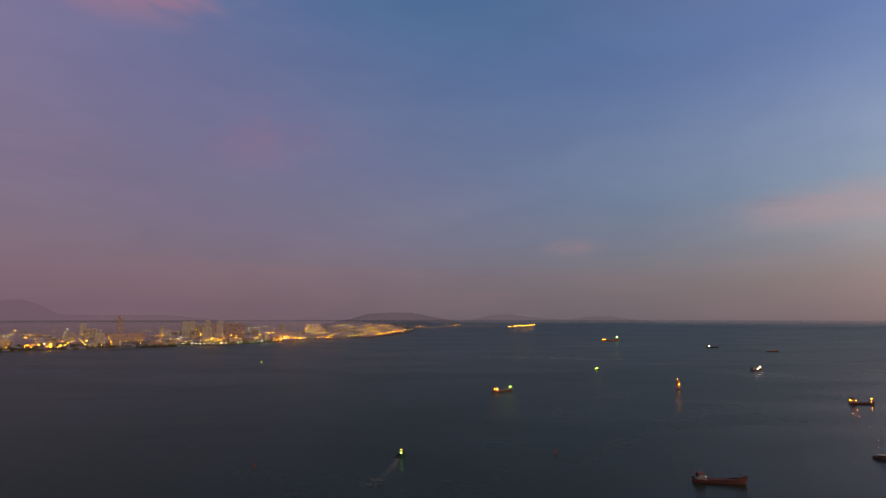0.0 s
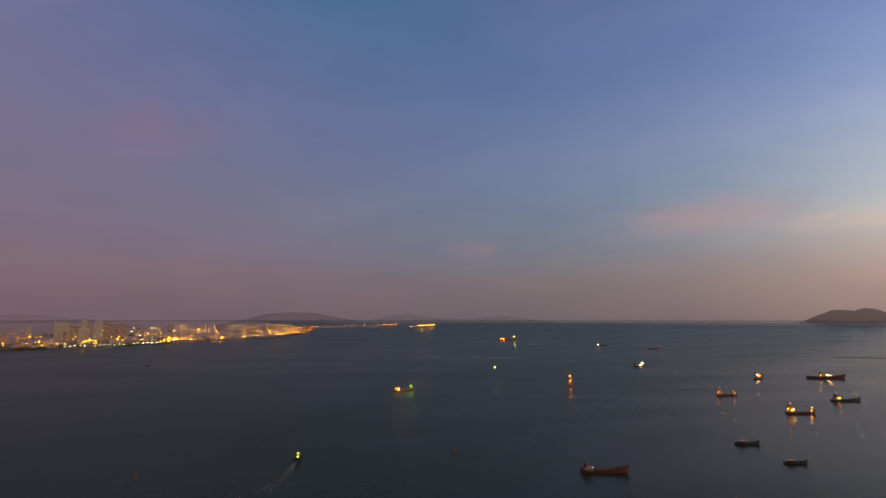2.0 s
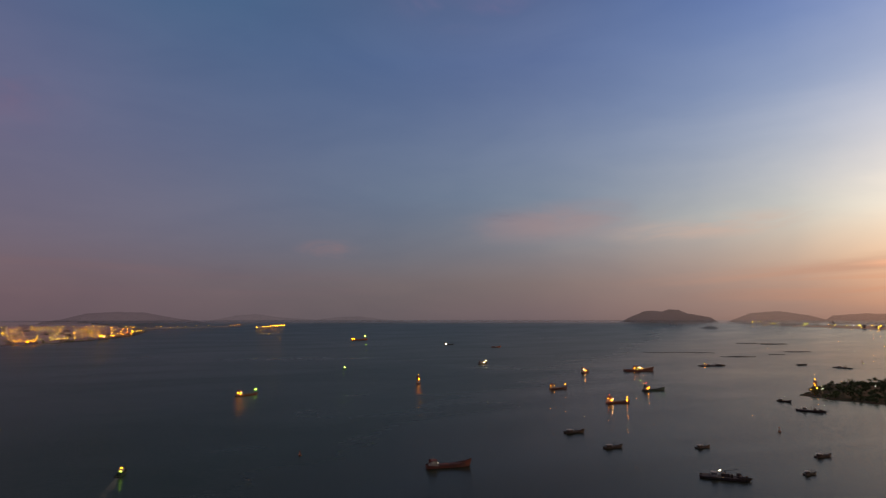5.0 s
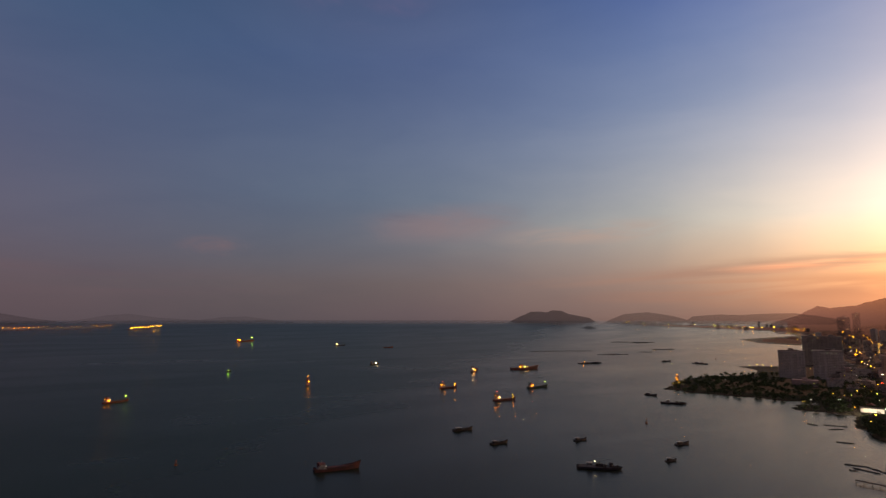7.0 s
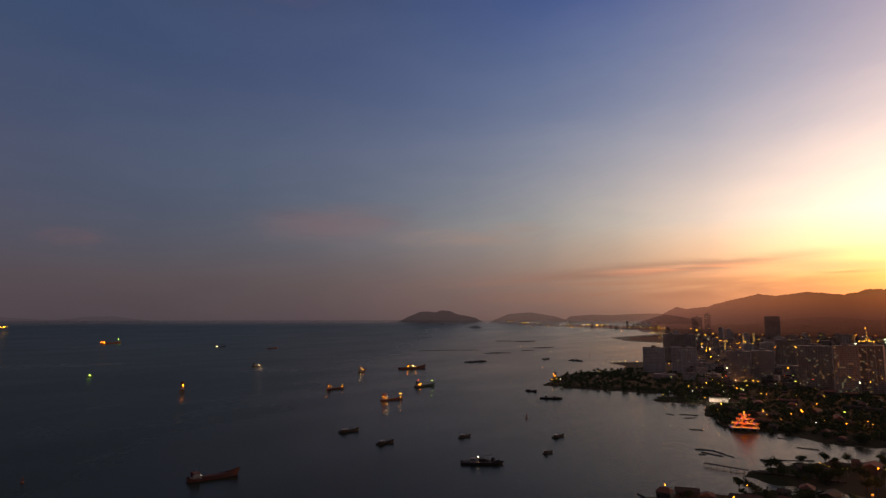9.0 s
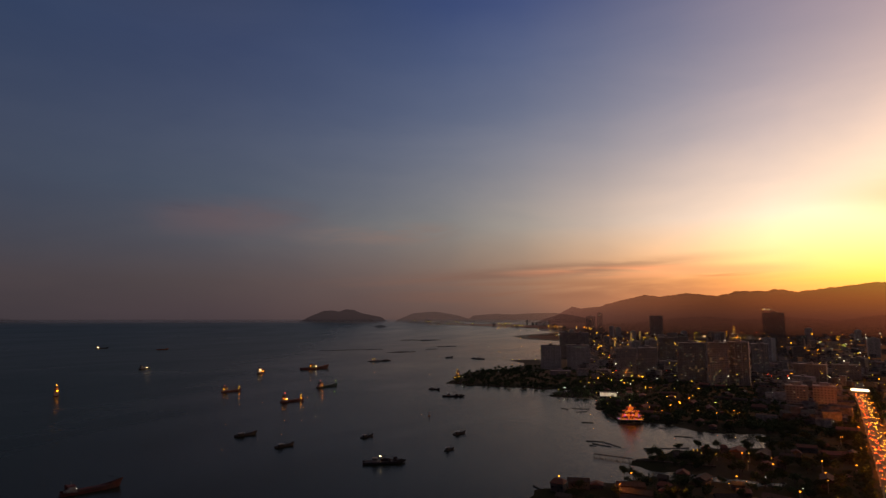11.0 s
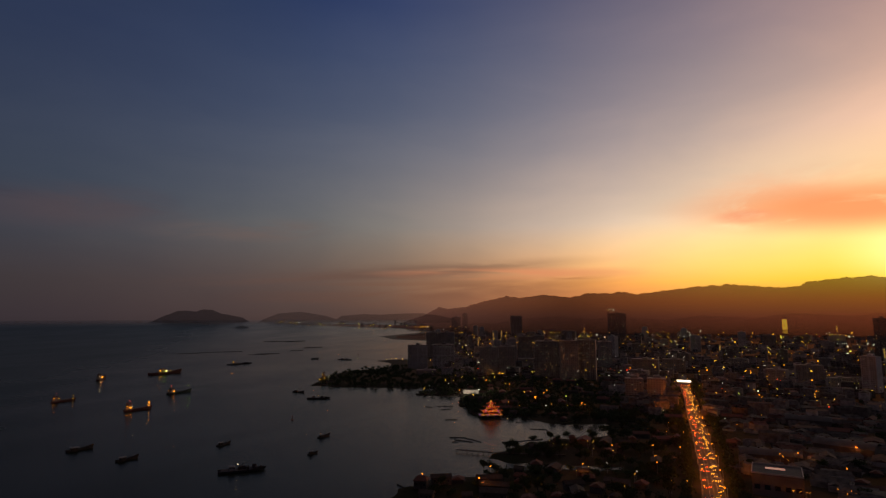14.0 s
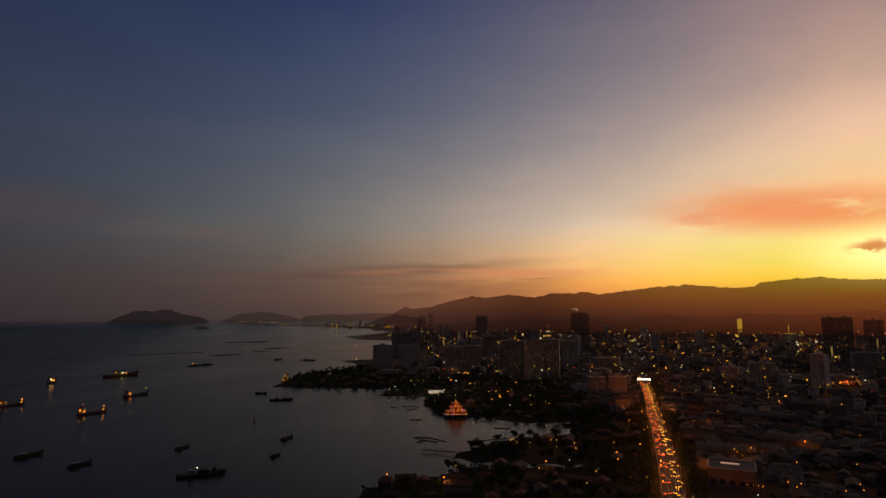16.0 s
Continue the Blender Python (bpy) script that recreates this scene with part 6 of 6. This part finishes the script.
def lamp_field(name, label, spots):
    """Lamps too far and many to pick apart: posts and glowing heads in one mesh."""
    mats = [BLACK_STEEL, FAR_AMBER, FAR_SODIUM, FAR_LIME, FAR_COOL, FAR_RED]
    t = (1 + 5 ** 0.5) / 2
    ico = [Vector(v).normalized() for v in ((-1, t, 0), (1, t, 0), (-1, -t, 0), (1, -t, 0), (0, -1, t), (0, 1, t), (0, -1, -t), (0, 1, -t), (t, 0, -1), (t, 0, 1), (-t, 0, -1), (-t, 0, 1))]
    tri = [(0, 11, 5), (0, 5, 1), (0, 1, 7), (0, 7, 10), (0, 10, 11), (1, 5, 9), (5, 11, 4), (11, 10, 2), (10, 7, 6), (7, 1, 8), (3, 9, 4), (3, 4, 2), (3, 2, 6), (3, 6, 8), (3, 8, 9), (4, 9, 5), (2, 4, 11), (6, 2, 10), (8, 6, 7), (9, 8, 1)]
    verts, faces, which = [], [], []
    for a, d, up, r, m in spots:
        k = float(spread(d)) / d
        p, up, r = at(a, d, 1.0), up * k, r * k
        brick_list(verts, faces, (0.3, 0.3, up), (p.x, p.y, p.z + up / 2))
        which += [0] * 6
        k = len(verts)
        verts += [tuple(p + Vector((0, 0, up + r * 0.7)) + v * r) for v in ico]
        faces += [tuple(k + i for i in f) for f in tri]
        which += [m] * 20
    me = mesh(name, verts, faces, mats[0])
    for m in mats[1:]:
        me.materials.append(m)
    me.polygons.foreach_set("material_index", which)
    tagged(new(name, me), label, "street lamps", kind="stuff")


def shore_at(a):
    return float(np.interp(a, [s[0] for s in LEFT_SHORE[:13]], [s[1] for s in LEFT_SHORE[:13]]))


spots = []
for _ in range(2400):
    a = -3.2 - 36 * rnd.random() ** 1.6
    d = shore_at(a) * (1.012 + 1.2 * rnd.random() ** 1.4)
    if on_land(a, d, 12):
        spots.append((a, d, rnd.uniform(8, 18), 0.68 + 1.0 * rnd.random() ** 2, rnd.choices((1, 2, 3, 4), (6, 4, 1.2, 1.3))[0]))
    if len(spots) > 560:
        break
# clusters round the quay, a white row on the waterfront, masts along a ridge road
for a0, n, m in ((-15.6, 16, 2), (-14.2, 14, 1), (-11.6, 12, 2), (-9.0, 9, 1), (-6.2, 12, 2), (-5.0, 8, 1), (-33.5, 7, 1), (-35.2, 6, 2)):
    for _ in range(n):
        a = a0 + rnd.gauss(0, 0.55)
        spots.append((a, shore_at(a) * rnd.uniform(1.01, 1.10), rnd.uniform(7, 18), rnd.uniform(0.7, 1.5), m))
for k in range(24):
    a = -24.6 + 0.36 * k
    if rnd.random() < 0.8:
        spots.append((a, shore_at(a) * 1.012, 6, rnd.uniform(0.7, 1.4), 4))
for k in range(26):
    spots.append((-14.8 + 0.36 * k + rnd.uniform(-0.1, 0.1), 7400, 14 + rnd.uniform(0, 8), rnd.uniform(1.0, 1.8), 1))
lamp_field("town_lamps", "many amber and orange lamps across the far town", spots)


# ---- long low bridge and pier down the strait ----
def causeway(a0, d0, a1, d1, label, lamps, mat, r, deck_up):
    b = thing("causeway", label, "bridge", "far bridges")
    p, q = at(a0, d0), at(a1, d1)
    u = (q - p).normalized()
    L = (q - p).length
    part("deck", boxed((L, 14, 2.0), (0, 0, deck_up), 0.2), CONCRETE, b)
    for k in range(int(L / 60) + 1):
        part("pier", boxed((3, 10, deck_up + 4), (-L / 2 + k * 60, 0, deck_up / 2 - 2)), CONCRETE, b)
    for k in range(lamps):
        x = -L / 2 + L * k / (lamps - 1)
        part("lamp_post", rodded((x, -6, deck_up), (x, -6, deck_up + 8), 0.3, seg=5), CONCRETE, b)
        part("lamp", balled((x, -6, deck_up + 9), r * rnd.uniform(0.7, 1.1)), mat, b)
    b.matrix_world = Matrix.Translation((p + q) / 2) @ Matrix.Rotation(math.atan2(u.y, u.x), 4, "Z") @ Matrix.Rotation(-math.asin(u.z), 4, "Y")


causeway(-3.0, 6200, 5.0, 7600, "long low bridge with a line of small lamps", 26, FAR_SODIUM, 1.0, 6)
causeway(6.45, 6050, 8.9, 7300, "lit pier with a row of amber lamps", 13, FAR_AMBER, 2.0, 5)

# ---- lights of the port beyond the bay, and of the far city ----
def port_edge(a):
    return float(np.interp(a, [50.9, 52.6, 55.9, 61.3, 66.3, 70.0], [12760, 11630, 8560, 6890, 5600, 4600]))


spots = []
for _ in range(95):
    a = rnd.uniform(52.4, 70)
    spots.append((a, port_edge(a) * rnd.uniform(1.02, 1.25), rnd.uniform(10, 26), rnd.uniform(0.8, 2.3), rnd.choices((1, 2, 3, 4), (7, 1.5, 1.5, 1))[0]))
lamp_field("port_lamps", "amber lamps along the port beyond the bay", spots)
spots = []
for _ in range(950):
    a, d = rnd.uniform(68.5, 113), 900 * (4300 / 900) ** rnd.random()
    if not on_land(a, d, 10):
        continue
    spots.append((a, d, rnd.uniform(8, 34), (0.26 + 0.85 * rnd.random() ** 3.2) * (d / 1800) ** 0.6, rnd.choices((1, 2, 3, 4, 5), (4, 3, 1, 3, 0.5))[0]))
for a0, d0, n in ((107.2, 1210, 26), (86.7, 1320, 14), (101.6, 880, 8), (73.0, 1260, 12), (96.6, 950, 6)):
    for _ in range(n):
        spots.append((a0 + rnd.gauss(0, 0.75), d0 * rnd.uniform(0.985, 1.015), rnd.uniform(2, 9), rnd.uniform(0.25, 0.6), rnd.choice((5, 5, 2, 1))))
lamp_field("city_lamps", "scattered amber and white lamps of the far city", spots)
n = 0
for _ in range(200):
    a = rnd.uniform(52.5, 68)
    edge = np.interp(a, [50.9, 52.6, 55.9, 61.3, 66.3, 70.0], [12760, 11630, 8560, 6890, 5600, 4600])
    again(rnd.choice(KINDS[:4]), facing(a, edge * rnd.uniform(1.05, 1.5), rnd.uniform(-30, 30)) @ Matrix.Scale(rnd.uniform(0.6, 1.1), 4))
    n += 1
    if n > 18:
        break
# the patterns that were copied stand in the city too
for k, ob in enumerate(KINDS):
    ob.matrix_world = facing(96 + 2.1 * k, 2500 + 150 * (k % 3))
for k, ob in enumerate(HOUSES + HALLS):
    ob.matrix_world = facing(110.5 + 0.9 * k, 700 + 40 * (k % 3), 0, 1.6)
for k, ob in enumerate(TREES):
    ob.matrix_world = facing(111 + k, 640, 0, 0.9)
for k, ob in enumerate(NEAR_LAMPS + MID_LAMPS):
    ob.matrix_world = facing(94.6 + 1.9 * k, 1330 + 30 * (k % 2), 0, 1.5)
for k, ob in enumerate(CARS[True] + CARS[False]):
    p, d = path_point(ROAD, 0.975 + 0.006 * (k % 2))
    q = p + Vector((-d.y, d.x, 0)) * (-5 if k < 2 else 5)
    ob.matrix_world = Matrix.Translation((q.x, q.y, ROAD_Z + 0.12)) @ Matrix.Rotation(math.atan2(d.y, d.x) + math.pi / 2, 4, "Z")
